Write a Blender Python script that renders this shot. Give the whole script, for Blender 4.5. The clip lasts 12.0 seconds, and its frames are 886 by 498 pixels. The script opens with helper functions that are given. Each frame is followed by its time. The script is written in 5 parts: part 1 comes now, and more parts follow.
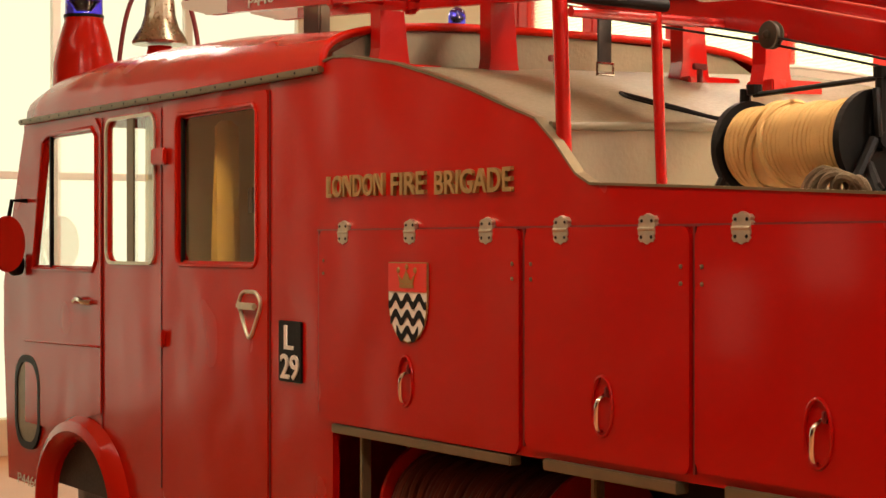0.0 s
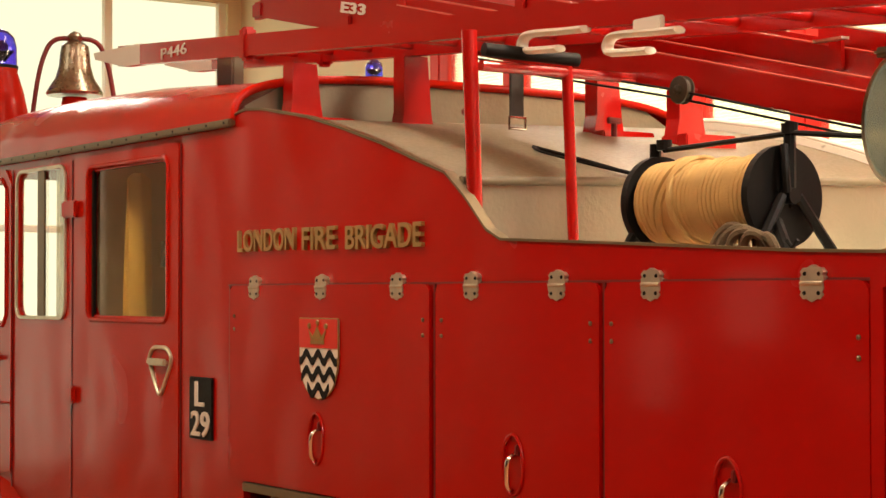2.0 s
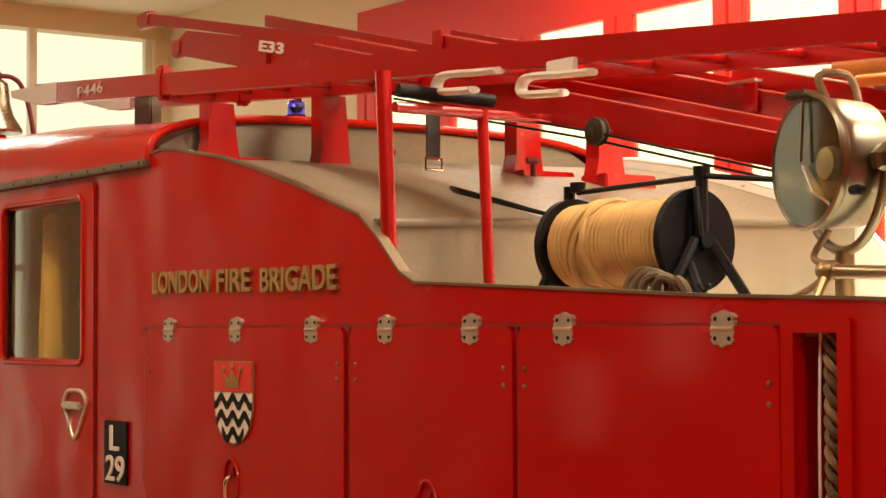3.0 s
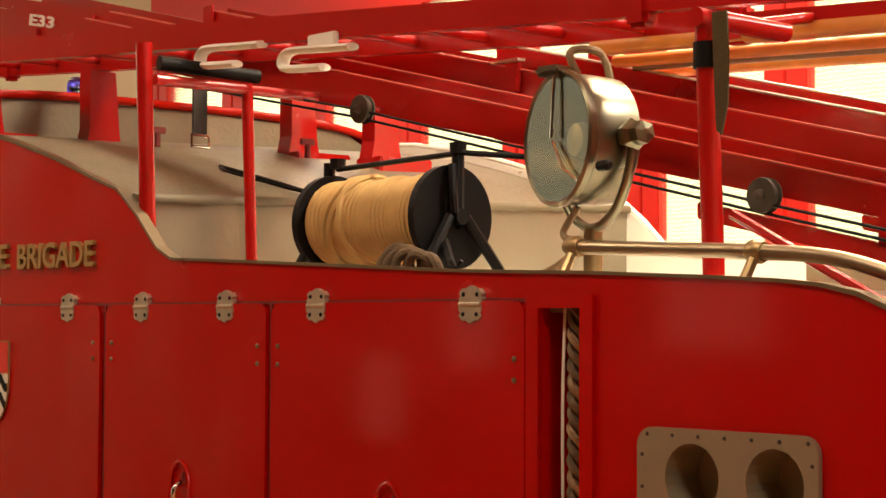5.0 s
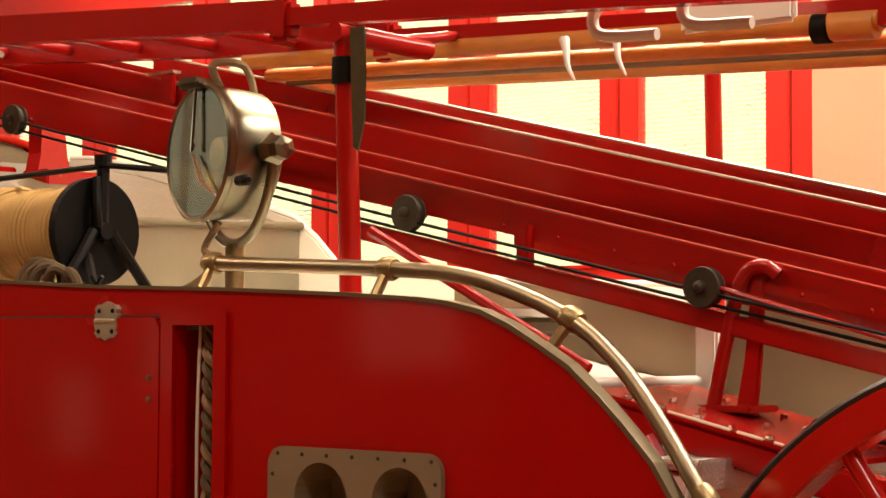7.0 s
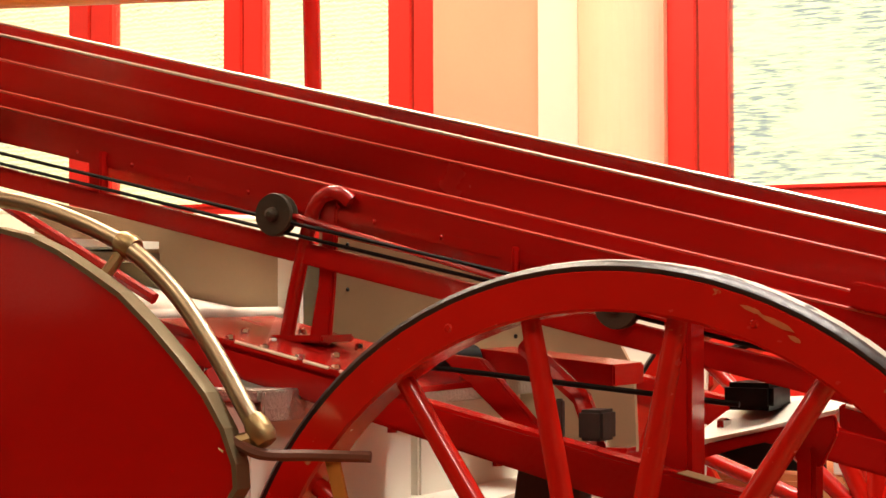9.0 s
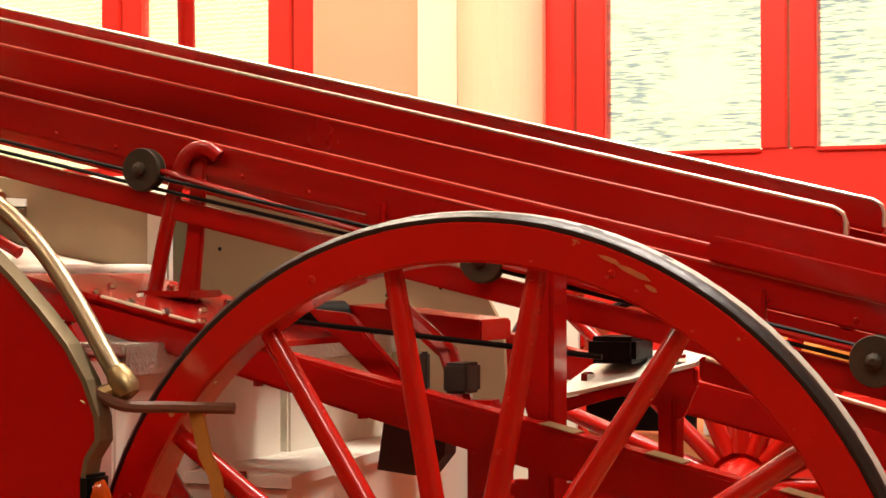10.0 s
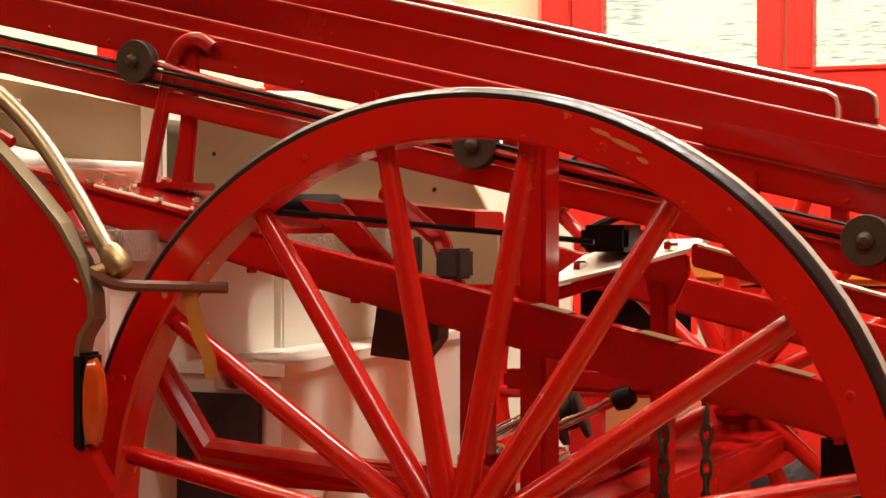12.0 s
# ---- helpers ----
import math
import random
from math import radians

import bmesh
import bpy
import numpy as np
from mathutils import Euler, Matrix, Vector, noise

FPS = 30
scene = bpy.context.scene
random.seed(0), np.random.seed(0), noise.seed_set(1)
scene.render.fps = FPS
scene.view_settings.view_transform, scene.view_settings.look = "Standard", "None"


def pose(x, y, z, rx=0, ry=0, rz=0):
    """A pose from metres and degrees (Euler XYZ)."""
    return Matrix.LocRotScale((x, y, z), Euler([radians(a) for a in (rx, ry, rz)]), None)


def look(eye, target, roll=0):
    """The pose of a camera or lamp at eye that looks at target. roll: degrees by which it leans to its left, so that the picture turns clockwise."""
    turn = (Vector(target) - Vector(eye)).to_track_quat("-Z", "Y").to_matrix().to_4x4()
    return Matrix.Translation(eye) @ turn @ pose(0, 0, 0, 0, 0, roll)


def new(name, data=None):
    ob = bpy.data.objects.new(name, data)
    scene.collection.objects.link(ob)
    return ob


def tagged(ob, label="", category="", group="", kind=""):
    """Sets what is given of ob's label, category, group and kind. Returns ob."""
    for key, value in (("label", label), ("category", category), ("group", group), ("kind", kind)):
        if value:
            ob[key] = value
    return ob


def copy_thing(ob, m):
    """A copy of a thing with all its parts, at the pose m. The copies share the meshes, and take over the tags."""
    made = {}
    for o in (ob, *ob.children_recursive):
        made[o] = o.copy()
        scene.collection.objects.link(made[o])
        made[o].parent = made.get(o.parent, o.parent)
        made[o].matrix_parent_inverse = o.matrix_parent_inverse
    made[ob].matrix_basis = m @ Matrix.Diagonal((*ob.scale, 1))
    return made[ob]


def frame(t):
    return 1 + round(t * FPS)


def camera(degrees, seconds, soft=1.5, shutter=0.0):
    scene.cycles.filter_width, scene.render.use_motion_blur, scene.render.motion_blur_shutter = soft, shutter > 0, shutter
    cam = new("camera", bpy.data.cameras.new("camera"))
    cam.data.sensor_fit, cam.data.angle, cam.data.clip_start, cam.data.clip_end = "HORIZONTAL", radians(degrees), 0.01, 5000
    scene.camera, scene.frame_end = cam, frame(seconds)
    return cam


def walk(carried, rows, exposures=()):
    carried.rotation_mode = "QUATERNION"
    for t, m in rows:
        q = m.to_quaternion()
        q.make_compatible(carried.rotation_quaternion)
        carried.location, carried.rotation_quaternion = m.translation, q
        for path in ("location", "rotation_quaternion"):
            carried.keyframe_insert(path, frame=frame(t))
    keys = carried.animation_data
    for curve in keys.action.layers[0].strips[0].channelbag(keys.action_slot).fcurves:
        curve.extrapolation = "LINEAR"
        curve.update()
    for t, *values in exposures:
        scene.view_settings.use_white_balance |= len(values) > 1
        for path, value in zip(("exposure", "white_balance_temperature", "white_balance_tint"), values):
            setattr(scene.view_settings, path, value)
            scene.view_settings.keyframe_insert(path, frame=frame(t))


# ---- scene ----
cam = camera(27.58, 12.0)
PATH = [
    (0, pose(2.6516, -3.3424, 1.7541, 89.853, 0.008, 58.450)),
    (0.5, pose(2.6360, -3.3141, 1.7553, 89.967, -0.135, 58.242)),
    (1, pose(2.6267, -3.2944, 1.7606, 90.270, -0.123, 57.747)),
    (1.5, pose(2.6274, -3.2827, 1.7630, 90.764, -0.120, 57.045)),
    (2, pose(2.6232, -3.2510, 1.7748, 91.426, 0.058, 56.198)),
    (2.5, pose(2.6140, -3.2046, 1.8055, 91.904, 0.307, 55.300)),
    (2.7, pose(2.6143, -3.1873, 1.8112, 92.154, 0.314, 54.870)),
    (4.3, pose(2.6300, -3.0393, 1.7705, 92.679, -0.053, 50.745)),
    (4.5, pose(2.6365, -3.0291, 1.7658, 92.559, -0.046, 50.060)),
    (5, pose(2.6538, -2.9768, 1.7486, 92.426, -0.261, 48.320)),
    (5.5, pose(2.6751, -2.9207, 1.7450, 92.465, -0.318, 46.634)),
    (6, pose(2.6958, -2.8821, 1.7528, 92.586, -0.313, 44.353)),
    (6.5, pose(2.7172, -2.8332, 1.7588, 92.744, -0.305, 42.166)),
    (7, pose(2.7517, -2.7971, 1.7492, 93.033, -0.326, 39.510)),
    (7.2, pose(2.7649, -2.7783, 1.7396, 93.124, -0.284, 38.491)),
    (8.8, pose(2.8549, -2.5421, 1.7191, 91.549, 0.349, 30.638)),
    (9, pose(2.8559, -2.5760, 1.7089, 91.409, 0.193, 29.070)),
    (9.5, pose(2.8868, -2.5686, 1.6764, 91.253, 0.056, 27.030)),
    (10, pose(2.9032, -2.5687, 1.6685, 90.604, 0.081, 25.571)),
    (10.5, pose(2.9094, -2.5646, 1.6514, 90.140, -0.013, 25.081)),
    (11, pose(2.8891, -2.5420, 1.6004, 90.002, 0.095, 25.055)),
    (11.5, pose(2.8964, -2.5435, 1.5425, 90.068, -0.187, 25.279)),
    (12, pose(2.9136, -2.5689, 1.5365, 89.166, 0.049, 25.496)),
]
walk(cam, PATH, [(0, 0.22), (2.5, 0.22), (4.5, 0.05), (5.5, -0.10), (7, -0.30), (9.5, -0.26), (10.5, -0.2), (12, -0.06)])

# world, sun, lights
world = bpy.data.worlds.new("world")
scene.world = world
world.use_nodes = True
wn = world.node_tree.nodes
sky = wn.new("ShaderNodeTexSky")
sky.sky_type = "NISHITA"
sky.sun_disc = False
sky.sun_elevation, sky.sun_rotation = radians(40), radians(200)
world.node_tree.links.new(sky.outputs[0], wn["Background"].inputs[0])
wn["Background"].inputs[1].default_value = 0.12


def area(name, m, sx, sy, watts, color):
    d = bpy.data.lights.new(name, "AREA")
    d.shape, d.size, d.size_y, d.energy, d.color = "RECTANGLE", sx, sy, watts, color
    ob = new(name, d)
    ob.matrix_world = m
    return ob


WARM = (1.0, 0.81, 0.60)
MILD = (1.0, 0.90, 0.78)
# unseen warm hall lamps added under the ceiling to balance the brightness
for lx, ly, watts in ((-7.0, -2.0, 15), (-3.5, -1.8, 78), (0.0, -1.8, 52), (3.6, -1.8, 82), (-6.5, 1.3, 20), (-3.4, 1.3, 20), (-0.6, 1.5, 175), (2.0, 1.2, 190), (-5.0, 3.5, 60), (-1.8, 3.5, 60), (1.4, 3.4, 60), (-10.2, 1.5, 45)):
    area("unseen_hall_lamp", look((lx, ly, 4.45), (lx, ly, 0)), 1.8, 0.35, watts, MILD if lx > 1 or lx < -9 else WARM)
# area light that serves as daylight from the added end opening
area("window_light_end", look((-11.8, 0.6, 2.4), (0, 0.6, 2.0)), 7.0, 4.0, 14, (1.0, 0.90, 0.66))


# ---------------------------------------------------------------- materials
def mat(name, color, rough=0.5, metal=0.0, coat=0.0, var=0.12, scale=6.0, bump=0.0, bscale=60.0, spec=0.5, wear=None, emit=0.0, bdetail=4):
    m = bpy.data.materials.new(name)
    m.use_nodes = True
    nt = m.node_tree
    b = nt.nodes["Principled BSDF"]
    b.inputs["Roughness"].default_value = rough
    b.inputs["Metallic"].default_value = metal
    b.inputs["Coat Weight"].default_value = coat
    b.inputs["Coat Roughness"].default_value = 0.08
    b.inputs["Specular IOR Level"].default_value = spec
    tc = nt.nodes.new("ShaderNodeTexCoord")
    n1 = nt.nodes.new("ShaderNodeTexNoise")
    n1.inputs["Scale"].default_value = scale
    n1.inputs["Detail"].default_value = 6
    n2 = nt.nodes.new("ShaderNodeTexNoise")
    n2.inputs["Scale"].default_value = bscale
    n2.inputs["Detail"].default_value = bdetail
    nt.links.new(tc.outputs["Object"], n1.inputs["Vector"])
    nt.links.new(tc.outputs["Object"], n2.inputs["Vector"])
    ramp = nt.nodes.new("ShaderNodeMixRGB")
    c = np.array(color)
    ramp.inputs[1].default_value = (*(c * (1 - var)), 1)
    ramp.inputs[2].default_value = (*np.minimum(c * (1 + var), 1), 1)
    nt.links.new(n1.outputs["Fac"], ramp.inputs[0])
    out = ramp.outputs[0]
    if wear is not None:
        wr = nt.nodes.new("ShaderNodeValToRGB")
        wr.color_ramp.elements[0].position, wr.color_ramp.elements[1].position = wear[1], wear[1] + 0.04
        n3 = nt.nodes.new("ShaderNodeTexNoise")
        n3.inputs["Scale"].default_value = wear[2]
        n3.inputs["Detail"].default_value = 8
        nt.links.new(tc.outputs["Object"], n3.inputs["Vector"])
        nt.links.new(n3.outputs["Fac"], wr.inputs[0])
        mx = nt.nodes.new("ShaderNodeMixRGB")
        mx.inputs[2].default_value = (*wear[0], 1)
        nt.links.new(wr.outputs[0], mx.inputs[0])
        nt.links.new(out, mx.inputs[1])
        out = mx.outputs[0]
    nt.links.new(out, b.inputs["Base Color"])
    rr = nt.nodes.new("ShaderNodeMapRange")
    rr.inputs[3].default_value, rr.inputs[4].default_value = rough * 0.75, min(1, rough * 1.3)
    nt.links.new(n2.outputs["Fac"], rr.inputs[0])
    nt.links.new(rr.outputs[0], b.inputs["Roughness"])
    if bump:
        bp = nt.nodes.new("ShaderNodeBump")
        bp.inputs["Strength"].default_value = bump
        bp.inputs["Distance"].default_value = 0.01 if bdetail > 1 else 0.022
        nt.links.new(n2.outputs["Fac"], bp.inputs["Height"])
        nt.links.new(bp.outputs[0], b.inputs["Normal"])
    if emit:
        b.inputs["Emission Color"].default_value = (*color, 1)
        b.inputs["Emission Strength"].default_value = emit
    return m


RED = mat("red_body_paint", (0.40, 0.002, 0.001), 0.24, coat=0.35, spec=0.30, var=0.05, scale=1.4, bump=1.0, bscale=2.3, bdetail=1)
CABRED = mat("red_cab_paint", (0.44, 0.010, 0.003), 0.24, coat=0.14, spec=0.12, var=0.05, scale=1.5, bump=0.8, bscale=2.6, bdetail=1)
EDGERED = mat("rubbed_highlight_red", (0.52, 0.06, 0.035), 0.3, coat=0.4, var=0.2, scale=14)
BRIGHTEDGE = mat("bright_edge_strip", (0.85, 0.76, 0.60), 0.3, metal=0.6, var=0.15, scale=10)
TIELEATHER = mat("brown_tie_leather", (0.13, 0.045, 0.02), 0.6, var=0.3, scale=18, bump=0.2)
LADRED = mat("red_ladder_paint", (0.37, 0.005, 0.003), 0.24, coat=0.45, spec=0.45, var=0.09, scale=3.0, bump=0.05, bscale=6.0)
WHEELRED = mat("red_wheel_paint", (0.48, 0.008, 0.003), 0.24, coat=0.4, spec=0.4, var=0.14, scale=9.0, bump=0.08, bscale=40.0, wear=((0.45, 0.2, 0.08), 0.71, 26.0))
DOORRED = mat("red_door_paint", (0.66, 0.018, 0.008), 0.45, var=0.06)
DKRED = mat("dark_red_recess", (0.16, 0.008, 0.006), 0.5)
BRASS = mat("tarnished_brass", (0.36, 0.27, 0.13), 0.38, metal=0.9, var=0.25, scale=20, bump=0.1)
NICKEL = mat("worn_nickel", (0.62, 0.56, 0.42), 0.36, metal=0.75, var=0.25, scale=30, bump=0.15)
PLATEM = mat("dull_port_metal", (0.30, 0.25, 0.16), 0.5, metal=0.5, var=0.15, scale=8)
RAIL = mat("polished_rail_metal", (0.38, 0.31, 0.20), 0.36, metal=1.0, var=0.2, scale=12)
CHROME = mat("chrome", (0.75, 0.72, 0.66), 0.10, metal=1.0, var=0.05)
LAMPMETAL = mat("lamp_metal", (0.25, 0.235, 0.155), 0.30, metal=1.0, var=0.2, scale=9)
ALU = mat("aluminium_sheet", (0.24, 0.215, 0.15), 0.32, metal=0.5, var=0.12, scale=5, bump=0.25, bscale=45)
CREAM = mat("cream_painted_deck", (0.135, 0.108, 0.060), 0.5, var=0.25, scale=4, bump=0.08)
TANPANEL = mat("tan_painted_panel", (0.36, 0.26, 0.15), 0.5, var=0.15, scale=4, bump=0.05)
WHITE = mat("off_white_panel", (0.82, 0.79, 0.68), 0.45, var=0.05, scale=5, wear=((0.4, 0.35, 0.26), 0.70, 9.0))
TREAD = mat("tread_plate", (0.55, 0.53, 0.46), 0.35, metal=0.7, var=0.12, scale=20, bump=0.6, bscale=110)
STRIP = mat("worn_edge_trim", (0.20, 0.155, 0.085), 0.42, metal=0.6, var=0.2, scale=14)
BLACK = mat("black_paint", (0.006, 0.005, 0.004), 0.5, spec=0.14, var=0.3, scale=10)
RUBBER = mat("black_rubber", (0.010, 0.009, 0.009), 0.34, spec=0.5, var=0.3, scale=20, bump=0.2)
TREADBAND = mat("worn_tread_glint", (0.52, 0.49, 0.42), 0.35, var=0.3, scale=30, spec=0.5, wear=((0.03, 0.03, 0.03), 0.58, 14.0))
CHIPPED = mat("worn_primer", (0.50, 0.13, 0.04), 0.5, var=0.3, scale=40)
DARKBROWN = mat("near_black_brown", (0.035, 0.028, 0.02), 0.7, var=0.4, scale=8)
ROPE = mat("tan_hose", (0.50, 0.31, 0.10), 0.75, var=0.15, scale=25, bump=0.3, bscale=150)
ROPE2 = mat("weathered_rope", (0.27, 0.18, 0.09), 0.85, var=0.25, scale=40, bump=0.4, bscale=120)
DARKROPE = mat("dark_weathered_rope", (0.13, 0.09, 0.045), 0.85, var=0.35, scale=30, bump=0.4, bscale=120)
REDHOSE = mat("dark_red_hose", (0.13, 0.03, 0.018), 0.55, var=0.25, scale=20)
LETTER = mat("gilt_letters", (0.36, 0.23, 0.075), 0.45, metal=0.35, var=0.12, scale=20)
PAINTW = mat("white_lettering", (0.72, 0.68, 0.58), 0.5, var=0.06)
WOOD = mat("varnished_wood", (0.62, 0.24, 0.04), 0.4, var=0.2, scale=12, bump=0.1)
LEATHER = mat("dark_leather", (0.03, 0.025, 0.018), 0.6, var=0.3)
WEBBING = mat("olive_webbing", (0.075, 0.058, 0.028), 0.9, spec=0.08, var=0.25, scale=30, bump=0.3, bscale=200)
ORANGELEATHER = mat("orange_leather", (0.45, 0.19, 0.03), 0.55, var=0.2, scale=20)
BELLM = mat("bell_bronze", (0.36, 0.33, 0.25), 0.28, metal=1.0, var=0.25, scale=12)
PULLEY = mat("pulley_iron", (0.045, 0.034, 0.020), 0.6, spec=0.25, var=0.3, scale=30, bump=0.2)
FLOORM = mat("floor_concrete", (0.50, 0.20, 0.08), 0.4, var=0.15, scale=2.0, bump=0.05)
WALLC = mat("cream_wall", (0.78, 0.66, 0.44), 0.8, var=0.05, scale=2)
DIM = mat("dark_unseen_wall", (0.10, 0.045, 0.025), 0.85, var=0.25, scale=3)
WALLO = mat("peach_wall", (0.80, 0.40, 0.25), 0.8, var=0.05, scale=2)
WALLW = mat("white_pilaster", (0.85, 0.80, 0.66), 0.7, var=0.03)
CEIL = mat("ceiling_white", (0.78, 0.72, 0.58), 0.85, var=0.04)
AMBER = mat("amber_lens", (0.46, 0.055, 0.004), 0.15, coat=0.5, var=0.15, scale=30)
COATY = mat("yellow_coat", (0.66, 0.38, 0.05), 0.55, var=0.2, scale=10)
SEAT = mat("dark_seat", (0.05, 0.05, 0.04), 0.6, var=0.3)
SHRED = mat("shield_red", (0.62, 0.02, 0.008), 0.4, var=0.05)
GOLD = mat("shield_gold", (0.28, 0.16, 0.03), 0.45, var=0.15, scale=40)


def glass(name, color, rough, transmission=1.0):
    m = bpy.data.materials.new(name)
    m.use_nodes = True
    b = m.node_tree.nodes["Principled BSDF"]
    b.inputs["Base Color"].default_value = (*color, 1)
    b.inputs["Roughness"].default_value = rough
    b.inputs["Transmission Weight"].default_value = transmission
    b.inputs["IOR"].default_value = 1.45
    return m


GLASS = glass("clear_glass", (0.92, 0.92, 0.85), 0.02)
LAMPGLASS = glass("dusty_lamp_glass", (0.66, 0.57, 0.36), 0.03)
BLUEGLASS = glass("blue_glass", (0.06, 0.05, 0.75), 0.08)
REEDED = glass("reeded_glass", (0.95, 0.97, 0.90), 0.25)
rn = REEDED.node_tree
rc, rw, rz, rm, rx = (rn.nodes.new(k) for k in ("ShaderNodeTexCoord", "ShaderNodeTexWave", "ShaderNodeTexNoise", "ShaderNodeMixRGB", "ShaderNodeMath"))
rw.bands_direction, rx.operation = "Z", "MULTIPLY"
rw.inputs["Scale"].default_value, rw.inputs["Distortion"].default_value, rw.inputs["Detail Scale"].default_value = 14, 5.0, 3.0
rz.inputs["Scale"].default_value, rz.inputs["Detail"].default_value = 7, 5
rm.inputs[1].default_value, rm.inputs[2].default_value = (1, 1, 0.98, 1), (0.24, 0.27, 0.50, 1)
rn.links.new(rc.outputs["Object"], rw.inputs["Vector"])
rn.links.new(rc.outputs["Object"], rz.inputs["Vector"])
rn.links.new(rw.outputs["Fac"], rx.inputs[0])
rn.links.new(rz.outputs["Fac"], rx.inputs[1])
rn.links.new(rx.outputs[0], rm.inputs[0])
rn.links.new(rm.outputs[0], rn.nodes["Principled BSDF"].inputs["Base Color"])


STREAKED = glass("streaked_glass", (0.95, 0.97, 0.90), 0.25)
sn = STREAKED.node_tree
sc, sm, s1, s2, sr, sq, sx, smx = (sn.nodes.new(k) for k in ("ShaderNodeTexCoord", "ShaderNodeMapping", "ShaderNodeTexNoise", "ShaderNodeTexNoise", "ShaderNodeValToRGB", "ShaderNodeValToRGB", "ShaderNodeMath", "ShaderNodeMixRGB"))
sx.operation = "MULTIPLY"
sm.inputs["Scale"].default_value = (13, 13, 120)
s1.inputs["Scale"].default_value, s1.inputs["Detail"].default_value = 1.0, 3
s2.inputs["Scale"].default_value, s2.inputs["Detail"].default_value = 3.2, 3
sr.color_ramp.elements[0].position, sr.color_ramp.elements[1].position = 0.45, 0.62
sq.color_ramp.elements[0].position, sq.color_ramp.elements[1].position = 0.34, 0.52
smx.inputs[1].default_value, smx.inputs[2].default_value = (0.80, 0.86, 0.98, 1), (0.31, 0.37, 0.66, 1)
for a, b in ((sc.outputs["Object"], sm.inputs["Vector"]), (sm.outputs[0], s1.inputs["Vector"]), (sc.outputs["Object"], s2.inputs["Vector"]), (s1.outputs["Fac"], sr.inputs[0]), (s2.outputs["Fac"], sq.inputs[0]),
             (sr.outputs[0], sx.inputs[0]), (sq.outputs[0], sx.inputs[1]), (sx.outputs[0], smx.inputs[0]), (smx.outputs[0], sn.nodes["Principled BSDF"].inputs["Base Color"])):
    sn.links.new(a, b)


def glow(name, color, strength):
    m = bpy.data.materials.new(name)
    m.use_nodes = True
    nt = m.node_tree
    e = nt.nodes.new("ShaderNodeEmission")
    e.inputs[0].default_value, e.inputs[1].default_value = (*color, 1), strength
    nt.links.new(e.outputs[0], nt.nodes["Material Output"].inputs[0])
    return m


SKYGLOW = glow("bright_daylight", (1.0, 0.94, 0.44), 2.2)
HAZEGLOW = glow("added_daylight", (1.0, 0.93, 0.62), 1.0)
from mathutils.geometry import tessellate_polygon


# ---------------------------------------------------------------- shape helpers
def empty(name, at=(0, 0, 0)):
    ob = new(name)
    ob.location = at
    return ob


def attach(ob, parent):
    """Hangs ob under parent, leaving it where it is."""
    ob.parent = parent
    root = parent if parent.parent is None else (parent.parent if parent.parent.parent is None else parent.parent.parent)
    if parent.type == "EMPTY":
        ob.matrix_parent_inverse = Matrix.Translation(-root.location)


def part(name, bm, material, parent=None, label="", smooth=False):
    me = bpy.data.meshes.new(name)
    bmesh.ops.recalc_face_normals(bm, faces=bm.faces)
    bm.to_mesh(me)
    bm.free()
    me.materials.append(material)
    if smooth:
        for p in me.polygons:
            p.use_smooth = True
        me.set_sharp_from_angle(angle=radians(40))
    ob = new(name, me)
    if parent is not None:
        attach(ob, parent)
    if label:
        ob["label"] = label
    return ob


def add_box(bm, a, b, bevel=0.0, m=None):
    r = bmesh.ops.create_cube(bm, size=1)
    for v in r["verts"]:
        v.co = Vector([a[i] + (v.co[i] + 0.5) * (b[i] - a[i]) for i in range(3)])
    if bevel:
        es = list({e for v in r["verts"] for e in v.link_edges})
        r = bmesh.ops.bevel(bm, geom=es, offset=bevel, segments=2, affect="EDGES")
    if m is not None:
        bmesh.ops.transform(bm, matrix=m, verts=r["verts"])
    return bm


def boxm(a, b, bevel=0.004):
    return add_box(bmesh.new(), a, b, bevel)


def add_panel(bm, outer, holes=(), y0=0.0, y1=0.02, axes="xz"):
    """A flat plate with holes, from loops of two coordinates, between y0 and y1."""
    loops = [list(outer)] + [list(h) for h in holes]
    flat = [p for l in loops for p in l]

    def co(p, y):
        return {"xz": (p[0], y, p[1]), "yz": (y, p[0], p[1]), "xy": (p[0], p[1], y)}[axes]

    va = [bm.verts.new(co(p, y0)) for p in flat]
    vb = [bm.verts.new(co(p, y1)) for p in flat]
    for tri in tessellate_polygon([[Vector((p[0], p[1], 0)) for p in l] for l in loops]):
        for vs in (va, vb):
            try:
                bm.faces.new([vs[i] for i in tri])
            except ValueError:
                pass
    k = 0
    for l in loops:
        n = len(l)
        for i in range(n):
            j = (i + 1) % n
            bm.faces.new((va[k + i], va[k + j], vb[k + j], vb[k + i]))
        k += n
    return bm


def panel(outer, holes=(), y0=0.0, y1=0.02, axes="xz"):
    return add_panel(bmesh.new(), outer, holes, y0, y1, axes)


def rrect(x0, z0, x1, z1, r, n=5):
    pts = []
    for cx, cz, a in ((x1 - r, z1 - r, 0), (x0 + r, z1 - r, 90), (x0 + r, z0 + r, 180), (x1 - r, z0 + r, 270)):
        for i in range(n + 1):
            t = radians(a + 90 * i / n)
            pts.append((cx + r * math.cos(t), cz + r * math.sin(t)))
    return pts


def oval(cx, cz, rx, rz, n=24):
    return [(cx + rx * math.cos(2 * math.pi * i / n), cz + rz * math.sin(2 * math.pi * i / n)) for i in range(n)]


